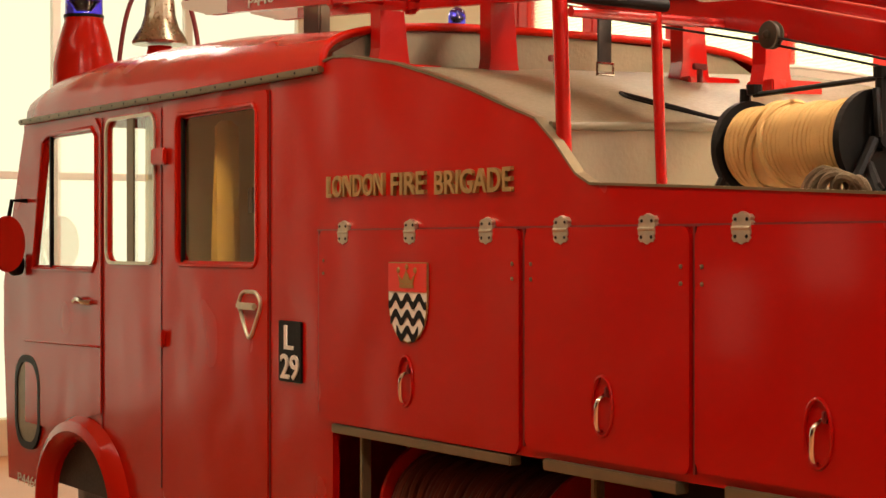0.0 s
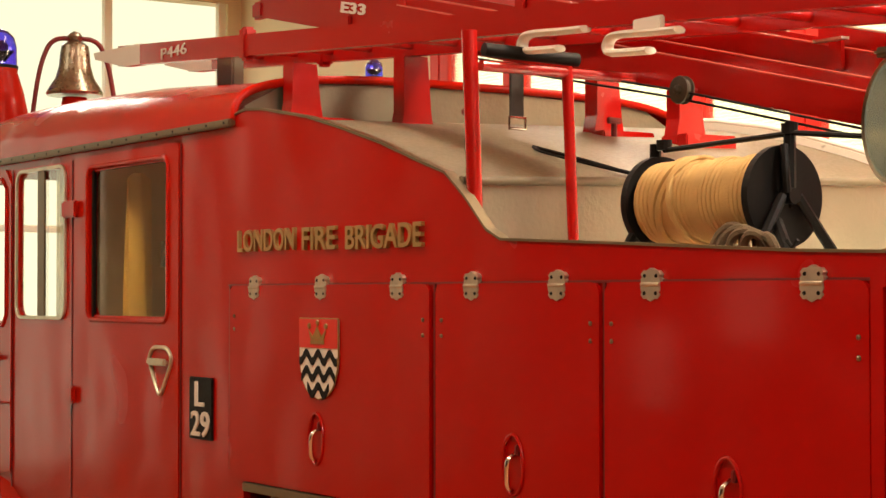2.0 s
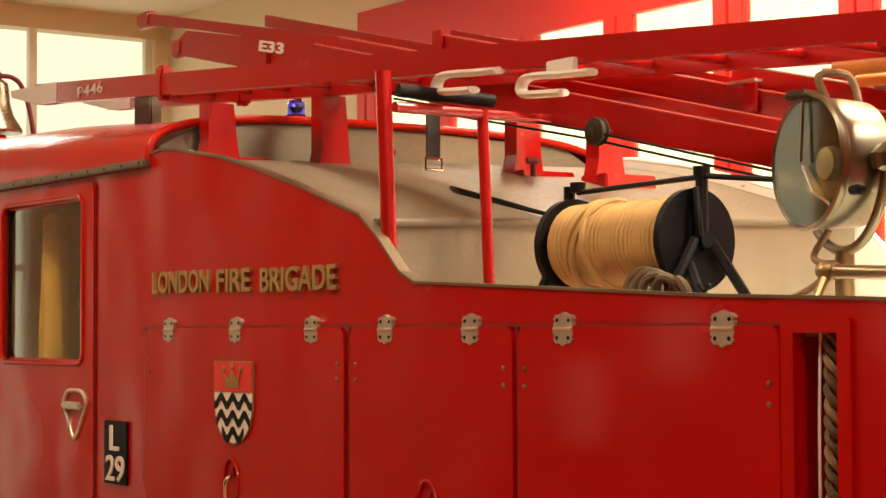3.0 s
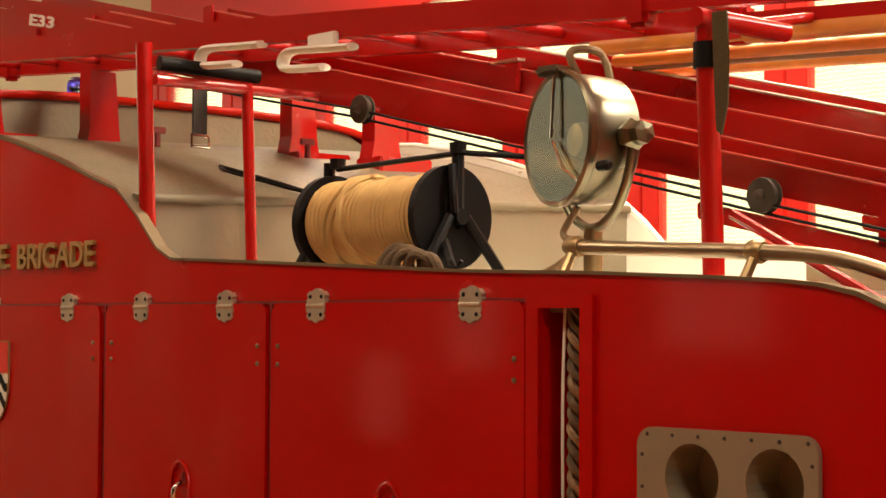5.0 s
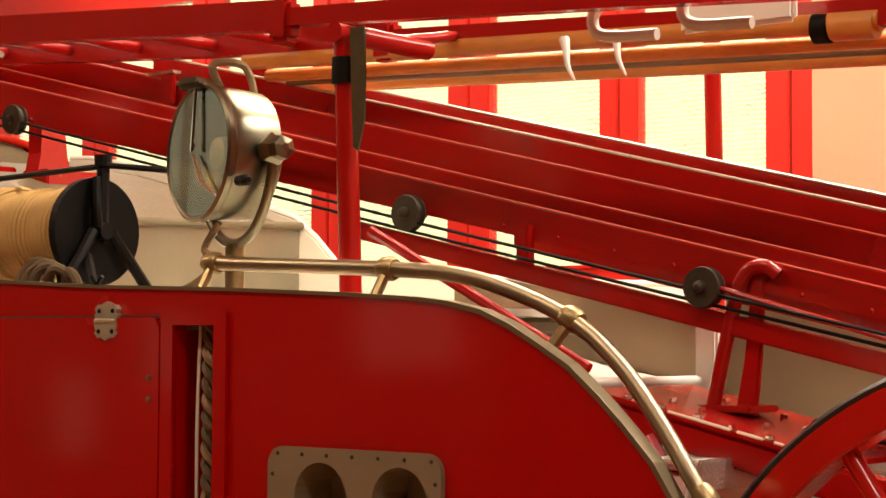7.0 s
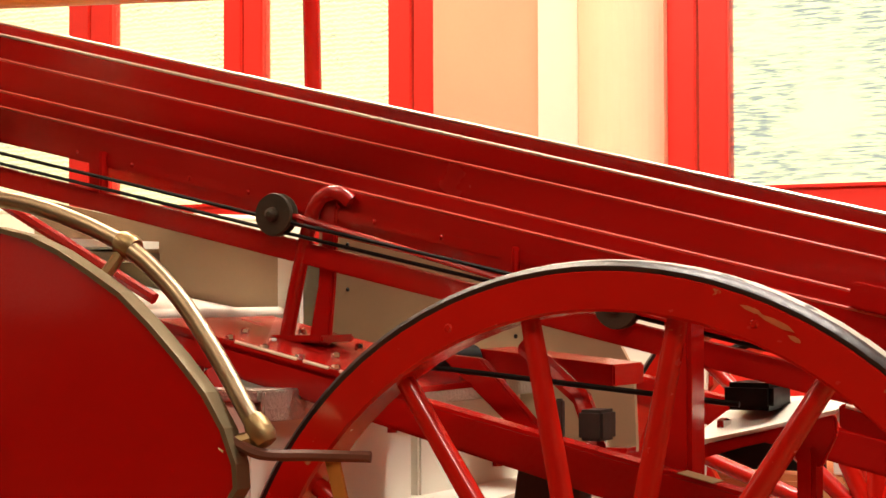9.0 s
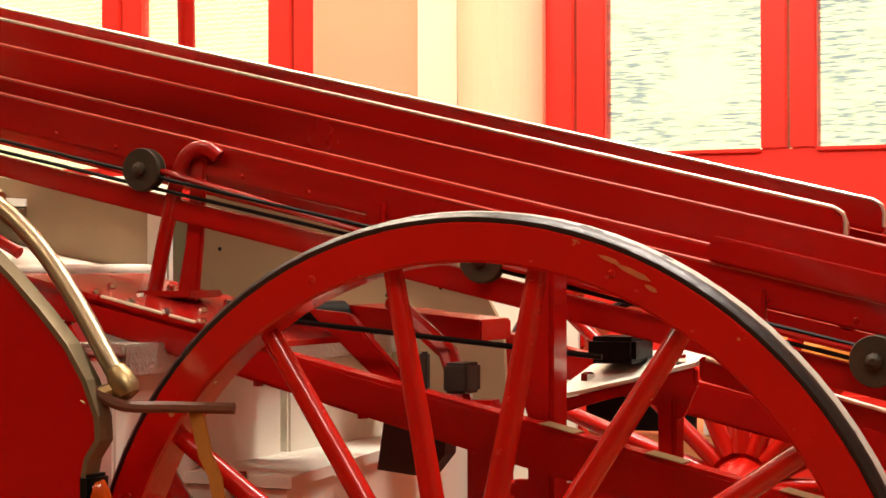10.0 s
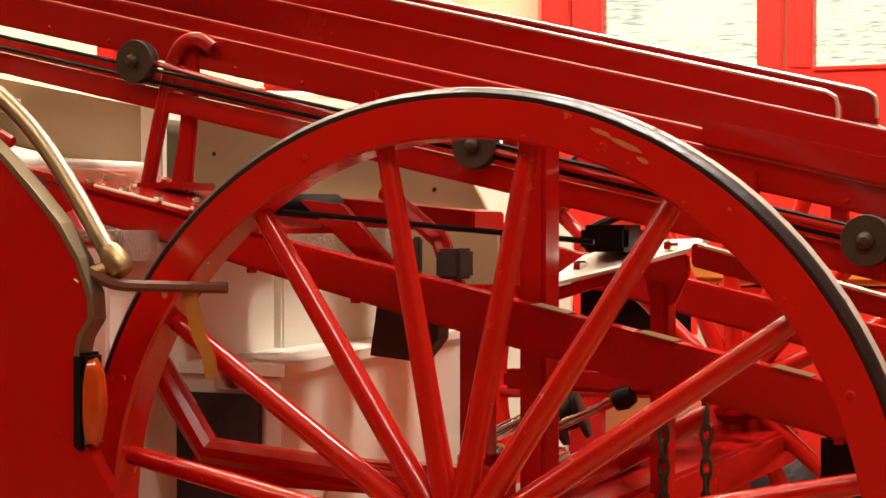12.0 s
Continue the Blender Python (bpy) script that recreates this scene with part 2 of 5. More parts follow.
def add_tube(bm, pts, r, n=12, closed=False, r1=None):
    """A round bar along a line of points."""
    pts = [Vector(p) for p in pts]
    m = len(pts)
    rings, side = [], None
    for i, p in enumerate(pts):
        a = pts[(i - 1) % m] if (i or closed) else p
        b = pts[(i + 1) % m] if (i < m - 1 or closed) else p
        d = (b - a).normalized()
        if side is None:
            side = d.orthogonal().normalized()
        side = (side - d * side.dot(d)).normalized()
        up = d.cross(side)
        rad = r if r1 is None else r + (r1 - r) * i / (m - 1)
        rings.append([bm.verts.new(p + rad * (math.cos(2 * math.pi * k / n) * side + math.sin(2 * math.pi * k / n) * up)) for k in range(n)])
    for i in range(m if closed else m - 1):
        a, b = rings[i], rings[(i + 1) % m]
        for k in range(n):
            bm.faces.new((a[k], a[(k + 1) % n], b[(k + 1) % n], b[k]))
    if not closed:
        bm.faces.new(rings[0][::-1])
        bm.faces.new(rings[-1])
    return bm


def tube(pts, r, n=12, closed=False, r1=None):
    return add_tube(bmesh.new(), pts, r, n, closed, r1)


def smooth_line(pts, n=8):
    """A Catmull-Rom line through the points."""
    p = [Vector(q) for q in pts]
    p = [2 * p[0] - p[1]] + p + [2 * p[-1] - p[-2]]
    out = []
    for i in range(1, len(p) - 2):
        for k in range(n):
            t = k / n
            out.append(0.5 * (2 * p[i] + (p[i + 1] - p[i - 1]) * t + (2 * p[i - 1] - 5 * p[i] + 4 * p[i + 1] - p[i + 2]) * t * t + (3 * p[i] - p[i - 1] - 3 * p[i + 1] + p[i + 2]) * t ** 3))
    out.append(p[-2])
    return out


def add_lathe(bm, prof, centre, axis, n=32, ring=False):
    """A turned shape: prof holds (distance along axis, radius)."""
    axis = Vector(axis).normalized()
    s = axis.orthogonal().normalized()
    u = axis.cross(s)
    rings = []
    for h, r in prof:
        rings.append([bm.verts.new(Vector(centre) + axis * h + max(r, 1e-4) * (math.cos(2 * math.pi * k / n) * s + math.sin(2 * math.pi * k / n) * u)) for k in range(n)])
    for a, b in zip(rings, rings[1:]):
        for k in range(n):
            bm.faces.new((a[k], a[(k + 1) % n], b[(k + 1) % n], b[k]))
    if not ring:
        bm.faces.new(rings[0][::-1])
        bm.faces.new(rings[-1])
    else:
        bmesh.ops.remove_doubles(bm, verts=rings[0] + rings[-1], dist=1e-6)
    return bm


def lathe(prof, centre, axis, n=32, ring=False):
    return add_lathe(bmesh.new(), prof, centre, axis, n, ring)


def slab(xs_top, xs_bot, y0, y1):
    """A straight bar seen from the side: two (x, z) ends above, two below."""
    return panel([xs_top[0], xs_top[1], xs_bot[1], xs_bot[0]], (), y0, y1)


def text(name, words, size, m, material, parent, depth=0.004, label="", width=1.0, bold=0.0):
    c = bpy.data.curves.new(name, "FONT")
    c.body, c.size, c.extrude, c.align_x, c.align_y, c.offset = words, size, depth, "LEFT", "BOTTOM_BASELINE", bold
    c.resolution_u = 3
    ob = new(name, c)
    me = bpy.data.meshes.new_from_object(ob)
    bpy.data.objects.remove(ob)
    xs = [v.co.x for v in me.vertices]
    lo, hi = min(xs), max(xs)
    for v in me.vertices:
        v.co.x = (v.co.x - lo) / (hi - lo) * width
    me.transform(m)
    me.materials.append(material)
    ob = new(name, me)
    attach(ob, parent)
    if label:
        ob["label"] = label
    return ob


def on_side(x, z, y=-0.004):
    """Writing that stands on the truck's side."""
    return pose(x, y, z, 90, 0, 0)


# ---------------------------------------------------------------- the room
def setting(name, bm, material, label, category):
    return tagged(part(name, bm, material), label, category, kind="structure")


YW = 4.34
setting("floor", boxm((-12, -7.6, -0.1), (9, 6.5, 0), 0), FLOORM, "smooth terracotta-toned hall floor", "floor")
setting("ceiling", boxm((-12, -7.6, 4.6), (9, YW + 0.25, 4.8), 0), CEIL, "plain off-white hall ceiling", "ceiling")
# glazed opening and glow added in place of a brightly lit cream wall
setting("wall_left", panel([(-7.6, 0), (YW + 0.25, 0), (YW + 0.25, 4.6), (-7.6, 4.6)], [[(-3.0, 0.3), (4.2, 0.3), (4.2, 4.4), (-3.0, 4.4)]], -12.2, -12.0, "yz"), WALLC, "cream end wall with an added glazed opening", "wall")
win = empty("window_1", (-12, 0.6, 0.3))
tagged(win, "wide glazed opening added to brighten the far end", "window", kind="structure")
for y in (-3.0, -1.8, -0.6, 0.6, 1.8, 3.0, 4.1):
    part("mullion", boxm((-12.06, y, 0.3), (-11.98, y + 0.07, 4.4), 0.008), WALLW, win)
part("transom", boxm((-12.05, -3.0, 2.3), (-11.99, 4.2, 2.36), 0.006), WALLW, win)
setting("backdrop_end", boxm((-13.4, -5, -0.5), (-13.38, 6, 5.5), 0), HAZEGLOW, "blank glow behind the added end opening", "backdrop")
setting("wall_right", boxm((9, -7.6, 0), (9.2, YW + 0.25, 4.6), 0), WALLC, "plain cream painted end wall", "wall")
# unseen windows, set where soft highlights on the body side trace back to
FRONTW = [(-10.5, -9.8, 0.7, 1.5), (-9.3, -8.5, 1.35, 2.0), (-6.8, -5.7, 1.55, 2.2)]
# unseen wall, kept dark so the red paint picks up less reflection
setting("wall_front", panel([(-12, 0), (9, 0), (9, 4.6), (-12, 4.6)], [[(a, c), (b, c), (b, d), (a, d)] for a, b, c, d in FRONTW], -7.8, -7.6), DIM, "plain unseen long wall, kept dark, with small windows", "wall")
for k, (a, b, c, d) in enumerate(FRONTW):
    wnd = empty("window_%d" % (k + 2), (a, -7.7, c))
    tagged(wnd, "small unseen white-framed window inferred from highlights on the body", "window", kind="structure")
    part("window_sill", boxm((a + 0.002, -7.66, c + 0.002), (b - 0.002, -7.56, c + 0.04), 0.006), WALLW, wnd)
    for e in (a + 0.002, (a + b) / 2 - 0.02, b - 0.042):
        part("mullion", boxm((e, -7.74, c + 0.042), (e + 0.04, -7.68, d - 0.002), 0.006), WALLW, wnd)
setting("backdrop_front", boxm((-12, -8.3, 0.3), (-4.5, -8.28, 2.8), 0), HAZEGLOW, "blank glow behind the unseen hall windows", "backdrop")

# red glazed doors of the appliance bay: stiles and panes along the back wall
STILES = [(-8.85, -8.60), (-7.90, -7.65), (-6.95, -6.70), (-6.00, -5.75), (-5.02, -4.77), (-4.05, -3.80), (-3.09, -2.82), (-2.15, -1.93), (-1.25, -1.00)]
RSTILES = [(0.08, 0.34), (0.985, 1.205), (1.85, 2.10), (2.75, 3.00)]
BOT, TOP = 2.13, 3.75


def bay_doors(name, stiles, pane_glass):
    door = empty(name, (stiles[0][0], YW, 0))
    tagged(door, "red painted folding bay doors with tall glazed panes", "door", kind="structure")
    x0, x1 = stiles[0][0], stiles[-1][1]
    part("lower_panel", boxm((x0, YW - 0.02, 0), (x1, YW + 0.05, BOT), 0), DOORRED, door)
    part("head_rail", boxm((x0, YW - 0.02, TOP), (x1, YW + 0.05, 4.2), 0), DOORRED, door)
    for a, b in stiles:
        c = (a + b) / 2
        part("stile", boxm((a, YW - 0.03, BOT), (c - 0.006, YW + 0.05, TOP), 0.006), DOORRED, door)
        part("stile", boxm((c + 0.006, YW - 0.03, BOT), (b, YW + 0.05, TOP), 0.006), DOORRED, door)
    for (a, b), (c, d) in zip(stiles, stiles[1:]):
        pane = part("pane", boxm((b, YW, BOT), (c, YW + 0.006, TOP), 0), pane_glass, door, "reeded glass pane against bright daylight")
        pane.visible_shadow = False
        part("sill", boxm((b, YW - 0.035, BOT - 0.012), (c, YW - 0.021, BOT + 0.004), 0.003), DOORRED, door)
    return door


bay_doors("door_1", STILES, REEDED)
bay_doors("door_2", RSTILES, STREAKED)
setting("wall_back_lintel", boxm((-12, YW - 0.01, 4.2), (9, YW + 0.25, 4.6), 0), WALLC, "cream wall above the bay doors", "wall")
setting("wall_back_left", boxm((-12, YW - 0.01, 0), (-8.85, YW + 0.25, 4.2), 0), WALLC, "cream painted back wall", "wall")
setting("wall_back_right", boxm((3.0, YW - 0.01, 0), (9, YW + 0.25, 4.2), 0), WALLO, "peach painted back wall", "wall")
setting("wall_back_pier", boxm((-1.0, YW - 0.06, 0), (0.08, YW + 0.25, 4.2), 0), WALLO, "peach painted pier between bay doors", "wall")
setting("pilaster", boxm((-0.474, YW - 0.10, 0), (-0.285, YW - 0.06, 4.2), 0.004), WALLW, "white painted strip on the pier", "pilaster")
setting("pilaster_round", lathe([(0, 0.19), (4.2, 0.19)], (-0.11, YW - 0.03, 0), (0, 0, 1), 40), WALLC, "rounded cream column on the pier", "column")
sky_out = setting("backdrop", boxm((-11, YW + 1.2, 0.3), (6, YW + 1.22, 5.0), 0), SKYGLOW, "blank bright daylight outside the bay doors", "backdrop")

# ---------------------------------------------------------------- the fire engine
engine = empty("fire_engine", (-3, 1.1, 0))
tagged(engine, "red vintage fire engine with gilt lettering and side lockers", "fire engine")
W = 2.35

# profile of the body side above the lockers
PROFILE = [(-4.17, 2.44), (-3.70, 2.475), (-3.61, 2.487), (-3.48, 2.478), (-3.13, 2.42), (-2.88, 2.36), (-2.62, 2.29), (-2.37, 2.21), (-2.22, 2.165),
           (-2.11, 2.085), (-2.05, 2.03), (-1.99, 1.975), (-1.91, 1.94), (-1.40, 1.917), (-0.65, 1.88), (-0.18, 1.866), (0.16, 1.851), (0.35, 1.84), (0.45, 1.83),
           (0.54, 1.81), (0.61, 1.782), (0.68, 1.745), (0.75, 1.705), (0.82, 1.648), (0.88, 1.592), (0.94, 1.53), (0.98, 1.47), (1.005, 1.41), (1.008, 1.372),
           (0.985, 1.34), (0.978, 1.31), (1.0, 1.15), (1.03, 1.10), (1.07, 1.05), (1.09, 0.95), (1.09, 0.45)]
side = PROFILE + [(-1.26, 0.45), (-1.26, 1.065), (-3.62, 1.045), (-3.62, 0.45), (-4.17, 0.45)]
slot = [(-0.345, 1.79), (-0.21, 1.79), (-0.21, 1.10), (-0.345, 1.10)]
ports = [oval(0.125, 1.425, 0.075, 0.075), oval(0.345, 1.425, 0.075, 0.075)]
part("body_side", panel(side, [slot] + ports, 0.0, 0.03), RED, engine)
part("body_side", panel([(x, z + 0.07) for x, z in PROFILE[:-1]] + [(1.09, 0.45), (-4.17, 0.45)], (), W - 0.03, W), RED, engine)
part("body_floor", boxm((-4.17, 0.031, 0.42), (0.95, W - 0.031, 0.5), 0), DARKBROWN, engine)
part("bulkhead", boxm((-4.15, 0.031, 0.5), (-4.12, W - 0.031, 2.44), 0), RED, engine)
part("locker_back", boxm((-4.1, 0.62, 0.5), (-0.5, 0.64, 1.78), 0), DARKBROWN, engine)
part("locker_roof", boxm((-4.1, 0.031, 1.78), (0.36, 0.62, 1.80), 0), CREAM, engine)

# edge trim along the profile
line = [Vector(p) for p in PROFILE[1:32]]
bm = bmesh.new()
rows = []
for i, p in enumerate(line):
    d = (line[min(i + 1, len(line) - 1)] - line[max(i - 1, 0)]).normalized()
    n = Vector((-d.y, d.x))
    w = 0.008 if p.x < 0.5 else 0.010
    q = p + n * w
    rows.append([bm.verts.new(v) for v in ((p.x, -0.006, p.y), (q.x, -0.006, q.y), (q.x, 0.034, q.y), (p.x, 0.034, p.y))])
for r0, r1 in zip(rows, rows[1:]):
    for k in range(4):
        bm.faces.new((r0[k], r0[(k + 1) % 4], r1[(k + 1) % 4], r1[k]))
part("edge_trim", bm, STRIP, engine, "worn metal edging along the body top")


def locker_door(x0, x1, z0, z1, hx, hinges, studs):
    door = part("locker_door", panel(rrect(x0 + 0.008, z0, x1 - 0.008, z1, 0.035), [oval(hx, 1.255, 0.048, 0.088)], -0.014, -0.002), RED, engine)
    cup = bmesh.new()
    add_lathe(cup, [(0, 1), (0.5, 0.8), (0.9, 0.4), (1.0, 0.02)], (0, 0, 0), (0, 1, 0), 24)
    for v in cup.verts:
        v.co = (hx + v.co.x * 0.05, -0.010 + v.co.y * 0.035, 1.255 + v.co.z * 0.09)
    part("handle_recess", cup, RED, door)
    ring = tube([(hx + 0.052 * math.cos(a), -0.016, 1.255 + 0.092 * math.sin(a)) for a in np.linspace(0, 2 * math.pi, 28)[:-1]], 0.006, 8, True)
    part("handle_rim", ring, RED, door, smooth=True)
    part("handle", tube(smooth_line([(hx + 0.004, -0.004, 1.29), (hx + 0.004, -0.034, 1.27), (hx, -0.036, 1.23), (hx - 0.004, -0.03, 1.19), (hx - 0.004, -0.012, 1.18)]), 0.0085, 10), CHROME, door, "chrome pull handle", True)
    part("keeper", boxm((hx + 0.020, -0.026, 1.285), (hx + 0.036, -0.004, 1.318), 0.004), DKRED, door)
    for x, z in studs:
        part("stud", lathe([(0, 0.007), (0.003, 0.007), (0.006, 0.003)], (x, -0.014, z), (0, -1, 0), 10), STRIP, door)
    for x in hinges:
        hinge(x, door)
    return door


def hinge(x, door):
    """A decorative butterfly hinge with a knuckle across its middle."""
    def leaf(s):
        return [(x - 0.05, 1.80 + s * 0.008), (x + 0.05, 1.80 + s * 0.008), (x + 0.05, 1.80 + s * 0.022), (x + 0.043, 1.80 + s * 0.03), (x + 0.05, 1.80 + s * 0.04),
                (x + 0.036, 1.80 + s * 0.056), (x + 0.022, 1.80 + s * 0.055), (x, 1.80 + s * 0.066), (x - 0.022, 1.80 + s * 0.055), (x - 0.036, 1.80 + s * 0.056),
                (x - 0.05, 1.80 + s * 0.04), (x - 0.043, 1.80 + s * 0.03), (x - 0.05, 1.80 + s * 0.022)]
    bm = panel(leaf(1), (), -0.022, -0.001)
    add_panel(bm, leaf(-1), (), -0.024, -0.012)
    add_tube(bm, [(x - 0.048, -0.020, 1.80), (x + 0.048, -0.020, 1.80)], 0.009, 10)
    for v in bm.verts:
        v.co = (x + (v.co.x - x) * 0.80, v.co.y * 0.75, 1.80 + (v.co.z - 1.80) * 0.70)
    h = part("hinge", bm, NICKEL, door, "worn nickel butterfly hinge")
    for dx, dz in ((-0.024, 0.024), (0.024, 0.024), (-0.024, -0.024), (0.024, -0.024)):
        part("screw", lathe([(0, 0.006), (0.003, 0.004)], (x + dx, -0.0165 if dz > 0 else -0.018, 1.80 + dz), (0, -1, 0), 8), BLACK, door)
    return h


locker_door(-3.72, -2.285, 1.06, 1.808, -3.03, (-3.508, -2.999, -2.489), ((-3.67, 1.69), (-3.67, 1.64), (-2.33, 1.69), (-2.33, 1.64)))
locker_door(-2.265, -1.405, 1.085, 1.808, -1.83, (-2.051, -1.608), ((-2.22, 1.69), (-2.22, 1.64), (-1.45, 1.69), (-1.45, 1.64)))
locker_door(-1.395, -0.38, 1.10, 1.808, -0.88, (-1.184, -0.573), ((-1.355, 1.69), (-1.355, 1.64), (-0.42, 1.67), (-0.42, 1.62)))

part("door_seam", boxm((-3.74, -0.006, 1.806), (-0.37, -0.001, 1.814), 0), DKRED, engine)
for x in (-2.275, -1.40, -3.727, -0.375):
    part("door_seam", boxm((x - 0.005, -0.006, 1.09), (x + 0.005, -0.001, 1.806), 0), DKRED, engine)

# open locker under the doors: sills, divider, coiled hose
part("sill_strip", boxm((-3.60, -0.018, 1.018), (-2.34, 0.03, 1.052), 0.004), STRIP, engine)
part("sill_strip", boxm((-2.15, -0.018, 1.025), (-1.465, 0.03, 1.062), 0.004), STRIP, engine)
part("sill_strip", boxm((-1.255, -0.018, 1.035), (-0.40, -0.002, 1.075), 0.004), STRIP, engine)
part("locker_divider", boxm((-3.44, 0.02, 0.45), (-3.415, 0.06, 1.02), 0.004), STRIP, engine)
part("locker_divider", boxm((-1.94, 0.02, 0.45), (-1.915, 0.06, 1.02), 0.004), STRIP, engine)

# slot frame and the twisted rope in it
part("slot_frame", panel(rrect(-0.385, 1.06, -0.17, 1.825, 0.012, 3), [slot], -0.012, -0.002), RED, engine)
part("slot_lining", boxm((-0.36, 0.13, 1.08), (-0.19, 0.15, 1.80), 0), RED, engine)
part("slot_lining", boxm((-0.37, 0.031, 1.08), (-0.36, 0.15, 1.80), 0), RED, engine)

# metal port plate with two openings
plate = part("port_plate", panel(rrect(-0.03, 1.27, 0.455, 1.53, 0.04), ports, -0.016, -0.003), PLATEM, engine, "worn bare metal plate with two round ports")
for o in (0.125, 0.345):
    bm = bmesh.new()
    n = 24
    ra = [bm.verts.new((o + 0.075 * math.cos(2 * math.pi * k / n), -0.016, 1.425 + 0.075 * math.sin(2 * math.pi * k / n))) for k in range(n)]
    rb = [bm.verts.new((o + 0.07 * math.cos(2 * math.pi * k / n), 0.09, 1.425 + 0.07 * math.sin(2 * math.pi * k / n))) for k in range(n)]
    for k in range(n):
        bm.faces.new((ra[k], ra[(k + 1) % n], rb[(k + 1) % n], rb[k]))
    bm.faces.new(rb)
    part("port", bm, PLATEM, plate)
for x in np.linspace(0.0, 0.43, 7):
    part("rivet", lathe([(0, 0.0045), (0.003, 0.003)], (x, -0.016, 1.515), (0, -1, 0), 8), DARKBROWN, plate)
for z in (1.32, 1.40, 1.47):
    for x in (-0.015, 0.44):
        part("rivet", lathe([(0, 0.0045), (0.003, 0.003)], (x, -0.016, z), (0, -1, 0), 8), DARKBROWN, plate)

# amber indicator on the rear edge
lamp = part("indicator", lathe([(0, 0.0), (0.0, 0.07), (0.02, 0.075), (0.035, 0.06), (0.045, 0.02)], (0, 0, 0), (0, -1, 0), 24), AMBER, engine, "amber indicator lens", True)
for v in lamp.data.vertices:
    v.co = (1.012 - v.co.y * 0.75 - 0.006, 0.0 + v.co.x * 0.28, 1.225 + v.co.z * 1.05)
part("indicator_base", boxm((0.975, -0.01, 1.14), (1.0, 0.05, 1.31), 0.006), BLACK, lamp)

# gilt letters, fleet plate, shield
text("lettering", "LONDON", 0.115, on_side(-3.65, 1.94), LETTER, engine, 0.010, "raised gilt capital letters", 0.45, 0.002)
text("lettering", "FIRE", 0.115, on_side(-3.14, 1.937), LETTER, engine, 0.010, "raised gilt capital letters", 0.24, 0.002)
text("lettering", "BRIGADE", 0.115, on_side(-2.83, 1.933), LETTER, engine, 0.010, "raised gilt capital letters", 0.49, 0.002)
npl = part("station_plate", boxm((-4.08, -0.010, 1.19), (-3.875, 0.0, 1.44), 0.003), BLACK, engine, "black plate with raised white characters")
text("plate_letter", "L", 0.14, on_side(-4.02, 1.325, -0.012), PAINTW, npl, 0.004, "", 0.08, 0.002)
text("plate_letter", "29", 0.14, on_side(-4.055, 1.205, -0.012), PAINTW, npl, 0.004, "", 0.165, 0.002)
text("fleet_mark", "P446C", 0.085, on_side(-7.45, 0.39, -0.004), PAINTW, engine, 0.001, "small white painted fleet mark", 0.38)

SX0, SX1, SZ1, SZ0 = -3.14, -2.865, 1.687, 1.398
def shield_half(z):
    t = max(0.0, (1.57 - z) / (1.57 - SZ0))
    return (SX1 - SX0) / 2 * math.sqrt(max(0.0, 1 - t ** 2.4))
cx = (SX0 + SX1) / 2
right = [(cx + shield_half(z), z) for z in np.linspace(1.57, SZ0, 14)]
left = [(2 * cx - x, z) for x, z in right[:-1]][::-1]
shield = part("shield", panel([(SX0, SZ1), (SX1, SZ1)] + right + left, (), -0.022, -0.016), PAINTW, engine, "painted shield of arms with wavy black bars")
part("shield_border", tube([(x, -0.02, z) for x, z in [(SX0, SZ1), (SX1, SZ1)] + right + left], 0.003, 6, True), GOLD, shield)
part("shield_chief", boxm((SX0 + 0.002, -0.025, 1.582), (SX1 - 0.002, -0.0225, SZ1 - 0.002), 0), SHRED, shield)
bm = boxm((cx - 0.05, -0.029, 1.595), (cx + 0.05, -0.0255, 1.61), 0.002)
add_panel(bm, [(cx - 0.06, 1.645), (cx - 0.045, 1.611), (cx + 0.045, 1.611), (cx + 0.06, 1.645), (cx + 0.03, 1.622), (cx, 1.66), (cx - 0.03, 1.622)], (), -0.029, -0.0255)
for dx in (-0.06, 0, 0.06):
    add_lathe(bm, [(0, 0.012), (0.004, 0.008)], (cx + dx, -0.0255, 1.66 if dx else 1.672), (0, -1, 0), 10)
part("crown", bm, GOLD, shield)
for zc in (1.548, 1.488, 1.430):
    h0 = shield_half(zc - 0.005) - 0.004
    up, dn = [], []
    for t in np.linspace(-1, 1, 41):
        x = cx + t * h0
        wave = 0.016 * math.cos(3 * math.pi * (x - cx) / 0.125)
        up.append((x, zc + wave + 0.014))
        dn.append((x, zc + wave - 0.014))
    part("wavy_bar", panel(up + dn[::-1], (), -0.0255, -0.0225), BLACK, shield)

# ---------------------------------------------------------------- cab
CX0 = -7.55
cabside = [(-4.172, 0.45), (-4.172, 2.44), (-7.33, 2.44), (-7.42, 2.25), (-7.57, 1.90), (-7.72, 1.53), (-7.72, 1.20), (-7.63, 0.40), (-6.95, 0.40)]
arch_in = [(-6.38 + 0.50 * math.cos(a), 0.36 + 0.36 * math.sin(a)) for a in np.linspace(math.pi, 0, 15)]
cabside += arch_in + [(-5.6, 0.45)]
winF = [(-7.18, 1.64), (-6.24, 1.64), (-6.20, 1.68), (-6.20, 2.29), (-6.25, 2.335), (-6.90, 2.335), (-6.98, 2.30)]
winM = rrect(-6.05, 1.67, -5.43, 2.375, 0.06)
winR = rrect(-5.12, 1.68, -4.30, 2.335, 0.05)
cab = part("cab_side", panel(cabside, [winF, winM, winR], 0.002, 0.032), CABRED, engine)
part("cab_side", panel(cabside[:9] + [(-5.6, 0.45)], [winF, winM, winR], W - 0.03, W), CABRED, engine)


